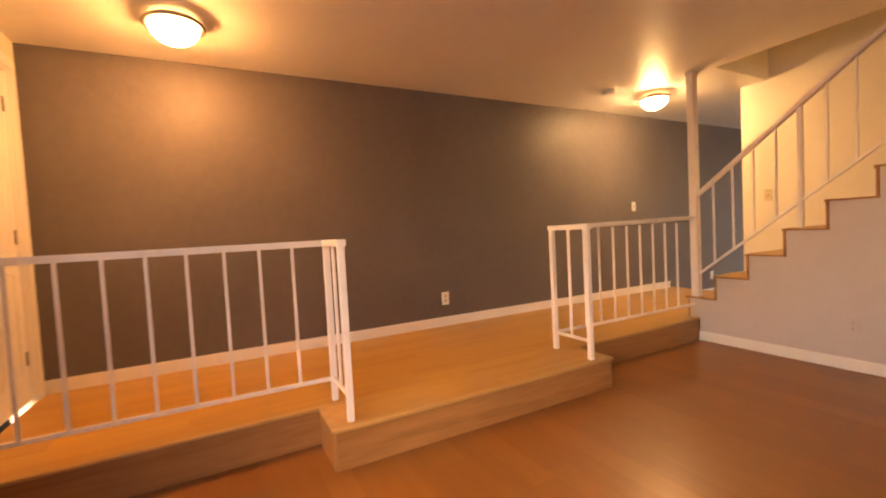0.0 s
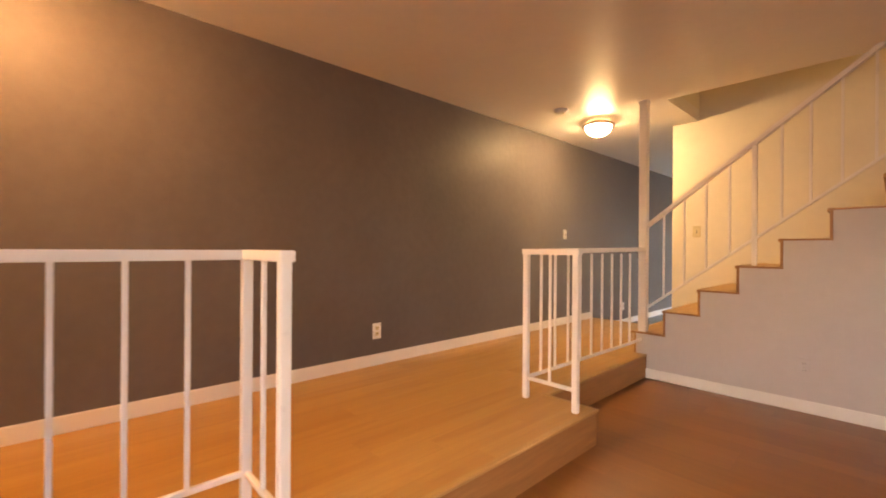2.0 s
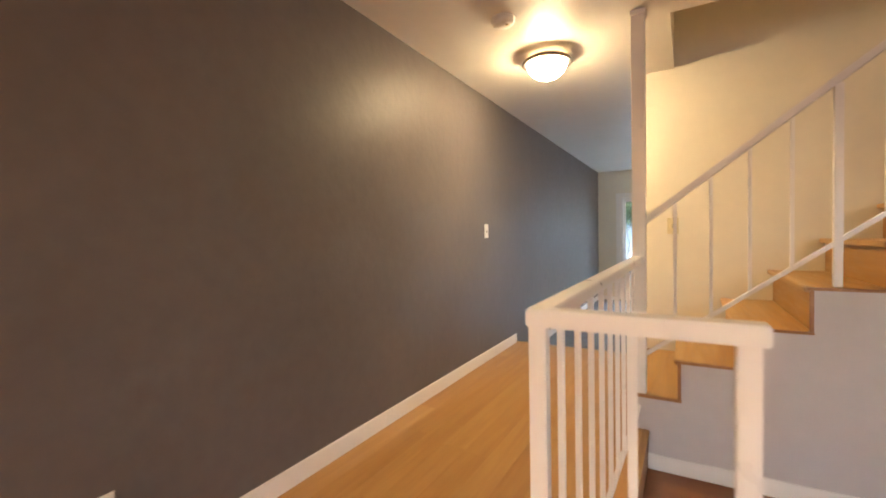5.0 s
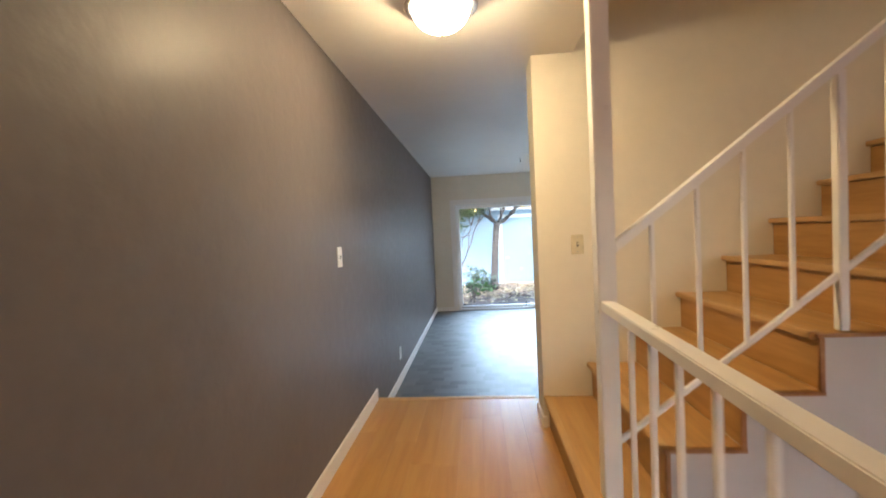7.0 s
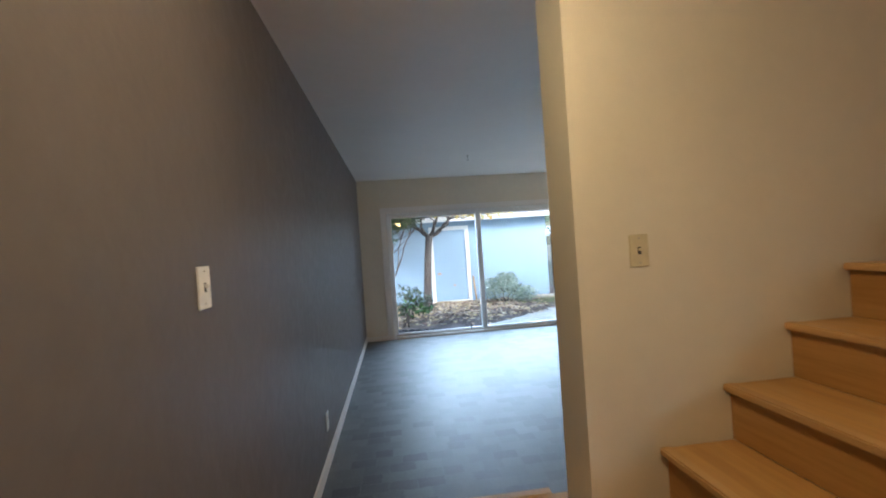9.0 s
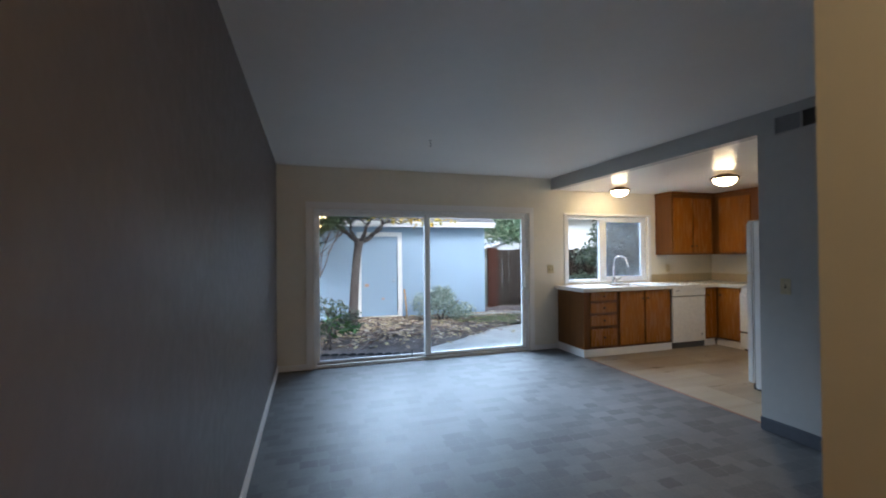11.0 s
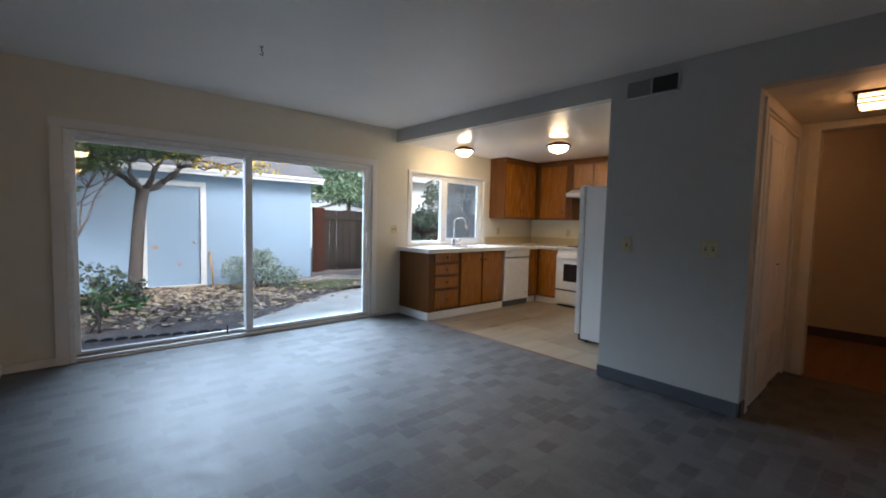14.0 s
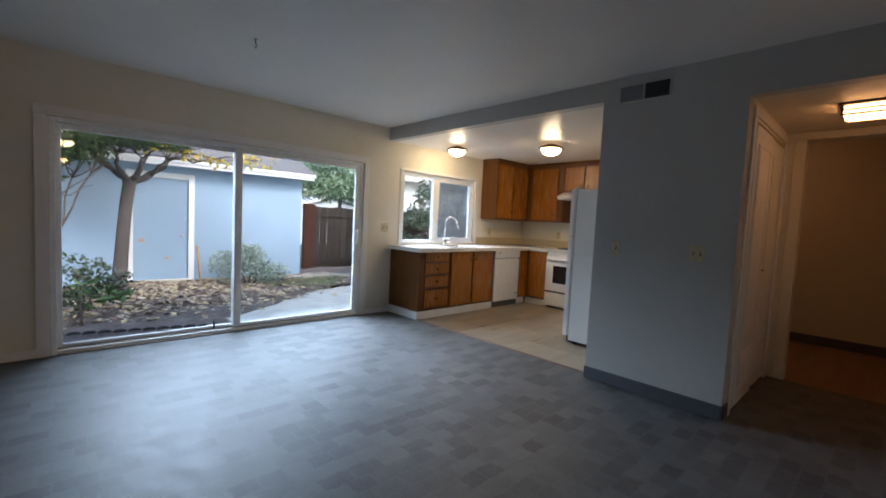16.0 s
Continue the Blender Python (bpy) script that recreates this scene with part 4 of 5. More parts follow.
part("sash", boxes((4.631, 4.665, FAR + 0.045, FAR + 0.075, 0.971, 1.867), (5.32, 5.354, FAR + 0.045, FAR + 0.075, 0.971, 1.867), (4.665, 5.32, FAR + 0.045, FAR + 0.075, 1.83, 1.867), (4.665, 5.32, FAR + 0.045, FAR + 0.075, 0.971, 1.005), bevel=0.002), M_VINYLFRAME, w1)
for a, b, y, z0, z1 in ((3.996, 4.539, FAR + 0.085, 0.971, 1.867), (4.666, 5.319, FAR + 0.06, 1.006, 1.829)):
    g = part("pane", boxes((a, b, y - 0.003, y + 0.003, z0, z1)), M_GLASS, w1)
    g.visible_shadow = False
part("insect_screen", boxes((4.66, 5.325, FAR + 0.094, FAR + 0.096, 0.985, 1.85)), M_SCREEN, w1, "grey insect screen mesh").visible_shadow = False
part("window_sill", boxes((3.952, 5.398, FAR - 0.012, FAR + 0.03, 0.9305, 0.945), bevel=0.003), M_TRIM, w1)


# ---- kitchen ----
def knob(parent, x, y, z, rot):
    k = part("knob", lathe(((0.0, 0.026), (0.012, 0.024), (0.015, 0.018), (0.011, 0.011), (0.006, 0.008), (0.007, 0.0)), 14), M_KNOB, parent, "dark round knob")
    k.matrix_basis = pose(x, y, z, rx=rot[0], ry=rot[1])
    return k


def cabinet(base, label, group, body, fronts, face):
    """A cabinet unit: carcass, face frame, and fronts of (name, u0, u1, z0, z1, knob_u, knob_z).
    face: ('y', at) looks to -y, ('x', at) looks to -x."""
    c = thing("kitchen_cabinet", base, label, "cabinet", group)
    part("body", boxes(body, bevel=0.002), M_CABDARK, c)
    ax, at = face
    for nm, u0, u1, z0, z1, ku, kz in fronts:
        if ax == "y":
            f = part(nm, boxes((u0, u1, at - 0.018, at - 0.001, z0, z1), bevel=0.004), M_CAB, c)
            kn = knob(f, ku, at - 0.018, kz, (90, 0))
        else:
            f = part(nm, boxes((at - 0.018, at - 0.001, u0, u1, z0, z1), bevel=0.004), M_CAB, c)
            kn = knob(f, at - 0.018, ku, kz, (0, -90))
        if nm == "drawer":
            part("pull_edge", boxes((u0 + 0.004, u1 - 0.004, at - 0.024, at - 0.0185, z1 - 0.012, z1 - 0.002), bevel=0.002), M_CAB, f)
    return c


CF, CXF = 9.78, 6.08      # fronts of the base cabinets
CT = 0.865
cabinet((4.05, 10.07, 0), "stained birch base cabinet with four drawers beside the dining room", "base cabinets",
        (3.78, 4.315, CF, FAR - 0.001, 0.10, CT), [("drawer", 3.875, 4.29, z0, z1, 4.08, (z0 + z1) / 2) for z0, z1 in ((0.735, 0.845), (0.575, 0.70), (0.40, 0.54), (0.135, 0.36))], ("y", CF))
cabinet((4.76, 10.07, 0), "stained birch sink base cabinet with two plain doors", "base cabinets",
        (4.317, 5.213, CF, FAR - 0.001, 0.10, CT), [("door", 4.335, 4.745, 0.125, 0.845, 4.71, 0.74), ("door", 4.765, 5.195, 0.125, 0.845, 4.80, 0.74)], ("y", CF))
cabinet((6.27, 10.07, 0), "stained birch corner base cabinet with one door", "base cabinets",
        (5.837, EX - 0.001, CF, FAR - 0.001, 0.10, CT), [("door", 5.85, 6.055, 0.125, 0.845, 5.88, 0.74)], ("y", CF))
cabinet((6.40, 9.58, 0), "narrow stained birch base cabinet beside the stove", "base cabinets",
        (CXF, EX - 0.001, 9.402, CF - 0.002, 0.10, CT), [("door", 9.415, 9.74, 0.125, 0.845, 9.70, 0.74)], ("x", CXF))
setting("toe_kick", boxes((3.765, 5.213, 9.765, 9.777, 0, 0.098), (3.765, 3.778, 9.777, FAR - 0.002, 0, 0.098), (5.837, 6.06, 9.80, 9.812, 0, 0.098), (6.10, 6.112, 9.402, 9.80, 0, 0.098)), M_TRIM, "white painted kick board under the cabinets", "trim")

top = thing("countertop", (4.9, 10.05, CT), "white laminate L-shaped countertop with a rolled front edge", "countertop")
part("slab", boxes((3.745, 4.36, 9.735, FAR - 0.001, CT + 0.002, 0.90), (4.36, 4.92, 9.735, 9.84, CT + 0.002, 0.90), (4.36, 4.92, 10.23, FAR - 0.001, CT + 0.002, 0.90), (4.92, EX - 0.001, 9.735, FAR - 0.001, CT + 0.002, 0.90), (6.045, EX - 0.001, 9.402, 9.735, CT + 0.002, 0.90)), M_COUNTER, top)
part("front_edge", boxes((3.735, 6.035, 9.722, 9.735, CT - 0.012, 0.902), (3.732, 3.745, 9.722, FAR - 0.001, CT - 0.012, 0.902), (6.032, 6.045, 9.402, 9.722, CT - 0.012, 0.902), bevel=0.004), M_COUNTER, top)
part("backsplash", boxes((5.46, EX - 0.014, FAR - 0.012, FAR - 0.001, 0.9005, 1.02), (EX - 0.012, EX - 0.001, 9.402, FAR - 0.002, 0.9005, 1.02), bevel=0.002), M_SPLASHLOW, top, "beige strip behind the worktop")

sink = thing("kitchen_sink", (4.64, 10.03, 0.90), "white enamel sink set into the countertop", "sink")
part("basin", boxes((4.37, 4.91, 9.85, 10.22, 0.72, 0.735), (4.365, 4.378, 9.845, 10.225, 0.735, 0.898), (4.902, 4.915, 9.845, 10.225, 0.735, 0.898), (4.378, 4.902, 9.845, 9.858, 0.735, 0.898), (4.378, 4.902, 10.212, 10.225, 0.735, 0.898)), M_APPL, sink)
part("rim", boxes((4.345, 4.935, 9.825, 9.855, 0.9005, 0.91), (4.345, 4.935, 10.215, 10.26, 0.9005, 0.91), (4.345, 4.375, 9.855, 10.215, 0.9005, 0.91), (4.905, 4.935, 9.855, 10.215, 0.9005, 0.91), bevel=0.003), M_APPL, sink)
fa = thing("kitchen_faucet", (4.66, 10.26, 0.91), "chrome gooseneck faucet with a pull-down spray head", "faucet")
part("base_plate", boxes((4.60, 4.80, 10.235, 10.285, 0.911, 0.921), bevel=0.004), M_CHROME, fa)
part("body", lathe(((0.0, 0.921), (0.028, 0.921), (0.03, 0.95), (0.024, 0.99), (0.017, 1.0), (0.0, 1.0)), 18, 4.66, 10.26), M_CHROME, fa)
arc = [(4.66, 10.26, 1.0), (4.66, 10.26, 1.20)] + [(4.66 + 0.085 - 0.085 * math.cos(a), 10.26 - 0.075 * (1 - math.cos(a)) / 2, 1.22 + 0.095 * math.sin(a)) for a in [math.pi * i / 10 for i in range(1, 10)]]
part("spout", tube(bmesh.new(), arc, 0.012, 12), M_CHROME, fa)
part("spray_head", tube(bmesh.new(), [(4.825, 10.19, 1.24), (4.835, 10.185, 1.205), (4.845, 10.18, 1.15)], [0.014, 0.019, 0.016], 12), M_CHROME, fa)
part("lever", tube(bmesh.new(), [(4.66, 10.24, 0.965), (4.705, 10.215, 0.975), (4.745, 10.20, 1.0)], [0.012, 0.009, 0.008], 10), M_CHROME, fa)

dw = thing("dishwasher", (5.525, 10.07, 0), "white built-in dishwasher under the countertop", "dishwasher")
# body coloured dark to put shade into the gaps round the door panels
part("body", boxes((5.217, 5.833, CF + 0.002, FAR - 0.01, 0.002, CT - 0.002)), M_VENTGAPDARK, dw)
dd = part("door", boxes((5.226, 5.824, CF - 0.03, CF + 0.001, 0.09, 0.733), bevel=0.006), M_APPL, dw)
part("control_panel", boxes((5.226, 5.824, CF - 0.036, CF + 0.001, 0.743, 0.856), bevel=0.006), M_APPL, dw)
part("handle", boxes((5.42, 5.63, CF - 0.045, CF - 0.036, 0.748, 0.762), bevel=0.003), M_APPL, dw)
part("badge", boxes((5.27, 5.35, CF - 0.0375, CF - 0.036, 0.815, 0.823)), M_SLOT, dw)
part("small_badge", boxes((5.74, 5.77, CF - 0.0315, CF - 0.030, 0.18, 0.192)), M_SLOT, dw)
part("kick_plate", boxes((5.222, 5.828, CF + 0.01, CF + 0.02, 0.002, 0.088)), M_SLOT, dw)

SV0, SV1 = 8.635, 9.398
st = thing("stove", (6.39, 9.02, 0), "white electric range with a black oven window and drawer", "stove")
part("body", boxes((6.06, EX - 0.003, SV0, SV1, 0.03, 0.885), bevel=0.003), M_APPL, st)
part("cooktop", boxes((6.03, EX - 0.003, SV0 - 0.002, SV1 + 0.002, 0.886, 0.912), bevel=0.004), M_APPL, st)
for yy in (8.83, 9.20):
    for xx in (6.20, 6.49):
        part("burner", lathe(((0.0, 0.925), (0.09, 0.925), (0.098, 0.918), (0.1, 0.9125)), 24, xx, yy), M_SLOT, st, "black coil burner")
part("back_panel", boxes((EX - 0.07, EX - 0.003, SV0, SV1, 0.913, 1.08), bevel=0.006), M_APPL, st)
od = part("oven_door", boxes((6.022, 6.059, SV0 + 0.006, SV1 - 0.006, 0.27, 0.80), bevel=0.006), M_APPL, st)
part("oven_window", boxes((6.018, 6.0215, 8.82, 9.26, 0.395, 0.66), bevel=0.0015), M_BLACKGLASS, od, "black glass oven window")
part("oven_handle", boxes((5.985, 6.005, 8.70, 9.33, 0.742, 0.766), (6.005, 6.022, 8.72, 8.745, 0.744, 0.764), (6.005, 6.022, 9.285, 9.31, 0.744, 0.764), bevel=0.003), M_APPL, od)
part("drawer", boxes((6.024, 6.059, SV0 + 0.006, SV1 - 0.006, 0.05, 0.245), bevel=0.005), M_APPL, st)
part("drawer_gap", boxes((6.045, 6.059, SV0 + 0.01, SV1 - 0.01, 0.247, 0.268)), M_SLOT, st)
part("drawer_pull", boxes((6.016, 6.0235, 8.82, 9.21, 0.195, 0.215), bevel=0.003), M_APPL, st)
part("plinth", boxes((6.09, 6.60, SV0 + 0.02, SV1 - 0.02, 0.001, 0.03)), M_SLOT, st)

hd_ = thing("range_hood", (6.46, 9.02, 1.70), "white range hood under the upper cabinet", "range hood")
part("canopy", prism([(EX - 0.001, 1.68), (6.24, 1.68), (6.22, 1.70), (6.22, 1.735), (6.40, 1.80), (EX - 0.001, 1.80)], "y", SV0, SV1, 0.003), M_APPL, hd_)
part("filter", boxes((6.28, 6.62, SV0 + 0.1, SV1 - 0.1, 1.672, 1.679)), M_VENT, hd_)

fr = thing("refrigerator", (4.88, 7.82, 0), "white pebbled refrigerator standing beside the partition", "refrigerator")
part("body", boxes((4.51, 5.25, 7.47, 8.09, 0.03, 1.655), bevel=0.006), M_FRIDGE, fr)
part("door", boxes((4.508, 5.252, 8.10, 8.165, 0.075, 1.15), bevel=0.012), M_FRIDGE, fr)
part("freezer_door", boxes((4.508, 5.252, 8.10, 8.165, 1.16, 1.66), bevel=0.012), M_FRIDGE, fr)
part("gasket", boxes((4.52, 5.24, 8.09, 8.10, 0.08, 1.65)), M_VENT, fr)
part("base_grille", boxes((4.53, 5.23, 8.06, 8.12, 0.012, 0.07)), M_SLOT, fr)
for z0, z1 in ((0.70, 1.12), (1.19, 1.45)):
    part("handle", boxes((5.17, 5.20, 8.165, 8.195, z0, z1), bevel=0.006), M_FRIDGE, fr)
for x in (4.56, 5.20):
    for y in (7.53, 8.04):
        part("foot", lathe(((0.0, 0.0), (0.018, 0.0), (0.015, 0.03), (0.0, 0.03)), 12, x, y), M_SLOT, fr)
part("hinge_cover", boxes((4.53, 4.60, 8.06, 8.15, 1.661, 1.675), bevel=0.004), M_FRIDGE, fr)

UB, UT = 1.325, KCEIL - 0.045
UF, UXF = 10.065, 6.40
cabinet((6.0, 10.2, UB), "stained birch upper cabinet with two doors beside the window", "upper cabinets",
        (5.555, UXF, UF, FAR - 0.001, UB, UT), [("door", 5.585, 5.945, UB + 0.03, UT - 0.05, 5.91, UB + 0.13), ("door", 5.96, 6.33, UB + 0.03, UT - 0.05, 6.0, UB + 0.13)], ("y", UF))
cabinet((6.55, 9.9, UB), "stained birch corner upper cabinet with one door", "upper cabinets",
        (UXF + 0.001, EX - 0.001, 9.402, FAR - 0.001, UB, UT), [("door", 9.49, 9.975, UB + 0.03, UT - 0.05, 9.54, UB + 0.12)], ("x", UXF))
cabinet((6.55, 9.0, 1.805), "stained birch upper cabinet over the range hood with two doors", "upper cabinets",
        (UXF + 0.001, EX - 0.001, SV0, 9.40, 1.802, UT), [("door", 9.045, 9.36, 1.83, UT - 0.05, 9.09, 1.89), ("door", 8.67, 9.015, 1.83, UT - 0.05, 8.97, 1.89)], ("x", UXF))
setting("cabinet_cornice", boxes((5.545, UXF + 0.02, UF - 0.012, FAR - 0.001, UT + 0.001, KCEIL - 0.001), (UXF - 0.012, EX - 0.001, SV0, UF - 0.012, UT + 0.001, KCEIL - 0.001), bevel=0.003), M_CABDARK, "stained wooden trim between upper cabinets and ceiling", "trim")
setting("splash_tiles", boxes((5.462, EX - 0.012, FAR - 0.006, FAR - 0.0005, 1.022, UB - 0.002), (EX - 0.006, EX - 0.0005, 9.402, FAR - 0.007, 1.022, UB - 0.002)), M_SPLASH, "cream splashback between worktop and upper cabinets", "wall")


# ---- garden ----
G = -0.10
setting("ground", boxes((-60, 70, FAR + 0.14, 120, G - 0.25, G - 0.05)), M_FAROUT, "open ground beyond the garden", "ground")
EDGE_Y = lambda x: 11.45 - 0.26 * (x - 0.62)      # line of the edging before the house wall
setting("pavement", prism([(2.05, FAR + 0.141), (8.0, FAR + 0.141), (8.0, 11.42), (2.05, 11.42)], "z", G - 0.06, G), M_CONCRETE, "pale concrete patio outside the sliding door", "pavement")
setting("path", prism([(2.06, 11.421), (8.0, 11.421), (8.0, 13.0), (4.6, 13.0), (3.7, 12.72), (2.9, 11.98)], "z", G - 0.06, G - 0.004), M_CONCRETE, "worn concrete path towards the gate", "pavement")


def paved(x, y):
    """True where the patio or the path covers the ground."""
    return (x > 2.05 and y < 11.42) or (x > 2.06 + (y - 11.42) * 1.3 and y < 12.7) or (x > 3.8 and y < 13.0)


def bed_z(x, y):
    return G - 0.022 + 0.035 * noise.noise(Vector((x * 1.6, y * 2.3, 0.2))) + 0.04 * min(1, max(0, y - 11.6))


bed = bmesh.new()
rng = random.Random(4)
nx, ny = 88, 56
grid = [[bed.verts.new((-3.0 + 11.0 * i / nx, FAR + 0.145 + 6.07 * j / ny, 0)) for i in range(nx + 1)] for j in range(ny + 1)]
for row in grid:
    for v in row:
        v.co.z = bed_z(v.co.x, v.co.y)
for j in range(ny):
    for i in range(nx):
        gx, gy = grid[j][i].co.x, grid[j][i].co.y
        if paved(gx - 0.12, gy) and paved(gx, gy):
            continue
        f = bed.faces.new((grid[j][i], grid[j][i + 1], grid[j + 1][i + 1], grid[j + 1][i]))
        f.smooth = True
setting("garden_bed", bed, M_SOIL, "bare soil garden bed strewn with fallen leaves", "ground")
mo = bmesh.new()
for i in range(260):
    cx, cy, r = 4.25 + rng.gauss(0, 0.42), 13.6 + rng.gauss(0, 0.24), rng.uniform(0.012, 0.065)
    vs = [mo.verts.new((cx + r * (1 + 0.5 * rng.random()) * math.cos(a), cy + 0.7 * r * (1 + 0.4 * rng.random()) * math.sin(a), bed_z(cx, cy) + 0.022 + 0.00004 * i)) for a in [2 * math.pi * k / 9 for k in range(9)]]
    mo.faces.new(vs)
tagged(setting("moss", mo, M_MOSS, "mossy green patches near the gate", "moss"), kind="stuff")
# scalloped edging along the patio
edg = thing("garden_edging", (0.6, 11.45, G), "dark scalloped edging between patio and garden bed", "edging")
for i in range(19):
    x = -0.6 + 0.125 * i
    pts = [(x + 0.004, G), (x + 0.121, G)] + [(x + 0.0625 + 0.058 * math.cos(a), G + 0.008 + 0.024 * math.sin(a)) for a in [math.pi * k / 8 for k in range(9)]]
    part("scallop", prism(pts, "y", EDGE_Y(x + 0.06) - 0.015, EDGE_Y(x + 0.06) + 0.015), M_EDGING, edg)

curb = thing("garden_curb", (4.6, 14.2, G), "low concrete curb bordering the mossy ground", "curb")
for x0, y0, x1, y1 in ((3.65, 14.06, 4.40, 14.26), (4.41, 14.262, 5.02, 14.32), (5.03, 14.32, 5.40, 13.98), (5.40, 13.97, 5.62, 13.2)):
    d_ = Vector((x1 - x0, y1 - y0, 0)).normalized()
    n_ = Vector((-d_.y, d_.x, 0)) * 0.05
    part("curb_stone", prism([(x0 - n_.x, y0 - n_.y), (x1 - n_.x, y1 - n_.y), (x1 + n_.x, y1 + n_.y), (x0 + n_.x, y0 + n_.y)], "z", G - 0.05, G + 0.075, 0.012), M_CURB, curb)

# blue outbuilding with a door
SH, SHX = 14.8, 4.54
shed = thing("garden_shed", (1.0, SH, G), "pale blue painted outbuilding with a plain door and shingle roof", "shed")
part("wall", boxes((-6.0, 1.47, SH, SH + 0.1, G - 0.1, 2.05), (1.47, 2.37, SH, SH + 0.1, 1.80, 2.05), (2.37, SHX, SH, SH + 0.1, G - 0.1, 2.05), (SHX - 0.1, SHX, SH + 0.1, SH + 4, G, 2.05), (-6.0, SHX - 0.1, SH + 3.9, SH + 4, G, 2.05)), M_SHED, shed, "pale blue painted wall")
sdoor = part("door", boxes((1.505, 2.335, SH + 0.015, SH + 0.05, -0.05, 1.775), bevel=0.003), M_SHED, shed, "pale blue flat door")
part("knob", lathe(((0.0, 0.05), (0.024, 0.046), (0.028, 0.03), (0.014, 0.014), (0.022, 0.0)), 16), M_NICKEL, sdoor).matrix_basis = pose(2.24, SH + 0.015, 0.75, rx=90)
for x, z, w in ((1.62, 0.66, 0.045), (2.0, 0.34, 0.035)):
    part("worn_patch", boxes((x - w, x + w, SH + 0.0125, SH + 0.0145, z - w * 0.7, z + w * 0.7), bevel=0.0006), M_TEAR, sdoor, "worn orange patch on the door")
part("casing", boxes((1.40, 1.50, SH - 0.022, SH - 0.001, G + 0.01, 1.78), (2.34, 2.44, SH - 0.022, SH - 0.001, G + 0.01, 1.78), (1.40, 2.44, SH - 0.022, SH - 0.001, 1.781, 1.88), bevel=0.004), M_SHEDTRIM, shed, "white door casing")
part("sill", boxes((1.44, 2.40, SH - 0.10, SH + 0.09, G + 0.002, -0.052), bevel=0.004), M_CONCRETE, shed)
part("fascia", boxes((-6.2, SHX + 0.12, SH - 0.36, SH - 0.335, 1.99, 2.11), bevel=0.004), M_SHEDTRIM, shed, "white fascia board under the eave")
part("gutter", boxes((-6.2, SHX + 0.14, SH - 0.41, SH - 0.362, 2.05, 2.108), bevel=0.012), M_SHEDTRIM, shed)
part("soffit", boxes((-6.2, SHX + 0.12, SH - 0.334, SH - 0.001, 2.02, 2.035)), M_SHEDTRIM, shed)
roof = part("roof", prism([(SH - 0.34, 2.12), (SH + 2.2, 3.25), (SH + 4.4, 2.12)], "x", -6.2, SHX + 0.12), M_SHINGLE, shed, "grey shingle roof")
# shingle courses
shm = mesh_of("shingle", box(bmesh.new(), 0, 0.295, 0, 0.17, 0, 0.010), M_SHINGLE)
slope = math.atan2(3.25 - 2.12, 2.54)
for row in range(9):
    for i in range(30):
        x = SHX + 0.12 - 0.30 * (i + 1) + (0.15 if row % 2 else 0)
        if x + 0.295 > SHX + 0.13:
            continue
        d = 0.135 * row
        ob = new("shingle", shm)
        ob.parent = roof
        ob.matrix_parent_inverse = Matrix.Identity(4)
        ob.matrix_basis = Matrix.Translation((x, SH - 0.38 + d * math.cos(slope), 2.127 + d * math.sin(slope))) @ pose(0, 0, 0, rx=math.degrees(slope) - 2.0)
# a stick leaning on the shed wall
stick = thing("garden_stake", (2.5, SH - 0.12, G), "thin wooden stake leaning beside the shed door", "stake")
part("stake", tube(bmesh.new(), [(2.52, SH - 0.16, G + 0.02), (2.49, SH - 0.03, 0.55)], 0.02, 8), M_NOSING, stick)

# fence and gate past the shed
fence = thing("wooden_fence", (5.7, 15.75, G), "weathered dark board fence with a redwood gate post", "fence")
part("gate_post", boxes((5.0, 5.29, 15.62, 15.72, G - 0.08, 1.52), bevel=0.01), M_REDPOST, fence, "reddish wooden gate post")
for z in (0.02, 1.22):
    part("cross_rail", boxes((5.30, 10.5, 15.69, 15.722, z, z + 0.11), bevel=0.004), M_FENCE, fence)
for i in range(27):
    x = 5.30 + 0.192 * i
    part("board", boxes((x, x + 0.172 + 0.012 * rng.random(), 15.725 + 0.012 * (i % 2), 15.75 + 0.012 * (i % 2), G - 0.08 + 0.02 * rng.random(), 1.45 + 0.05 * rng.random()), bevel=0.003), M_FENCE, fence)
fb = thing("wooden_fence", (9.0, 13.0, G), "weathered dark board fence beyond the kitchen window", "fence")
for i in range(24):
    x = 5.2 + 0.2 * i
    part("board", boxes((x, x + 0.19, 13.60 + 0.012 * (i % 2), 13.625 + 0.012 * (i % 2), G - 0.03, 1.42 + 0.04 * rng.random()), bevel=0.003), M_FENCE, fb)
for z in (0.2, 1.1):
    part("cross_rail", boxes((5.2, 10.0, 13.64, 13.70, z, z + 0.09)), M_FENCE, fb)


# ---- plants ----
def leaf(bm, p, size, r, droop=0.0, slim=0.5):
    """One leaf of two bent faces."""
    d = Vector((r.gauss(0, 1), r.gauss(0, 1), r.gauss(0, 0.7) - droop)).normalized()
    s = d.cross(Vector((r.gauss(0, 1), r.gauss(0, 1), r.gauss(0, 1)))).normalized()
    n = d.cross(s)
    a, b = p, p + d * size
    m1 = p + d * size * 0.5 + s * size * slim * 0.5 + n * size * 0.12
    m2 = p + d * size * 0.5 - s * size * slim * 0.5 + n * size * 0.12
    va, vb, v1, v2 = (bm.verts.new(q) for q in (a, b, m1, m2))
    bm.faces.new((va, v1, vb))
    bm.faces.new((va, vb, v2))


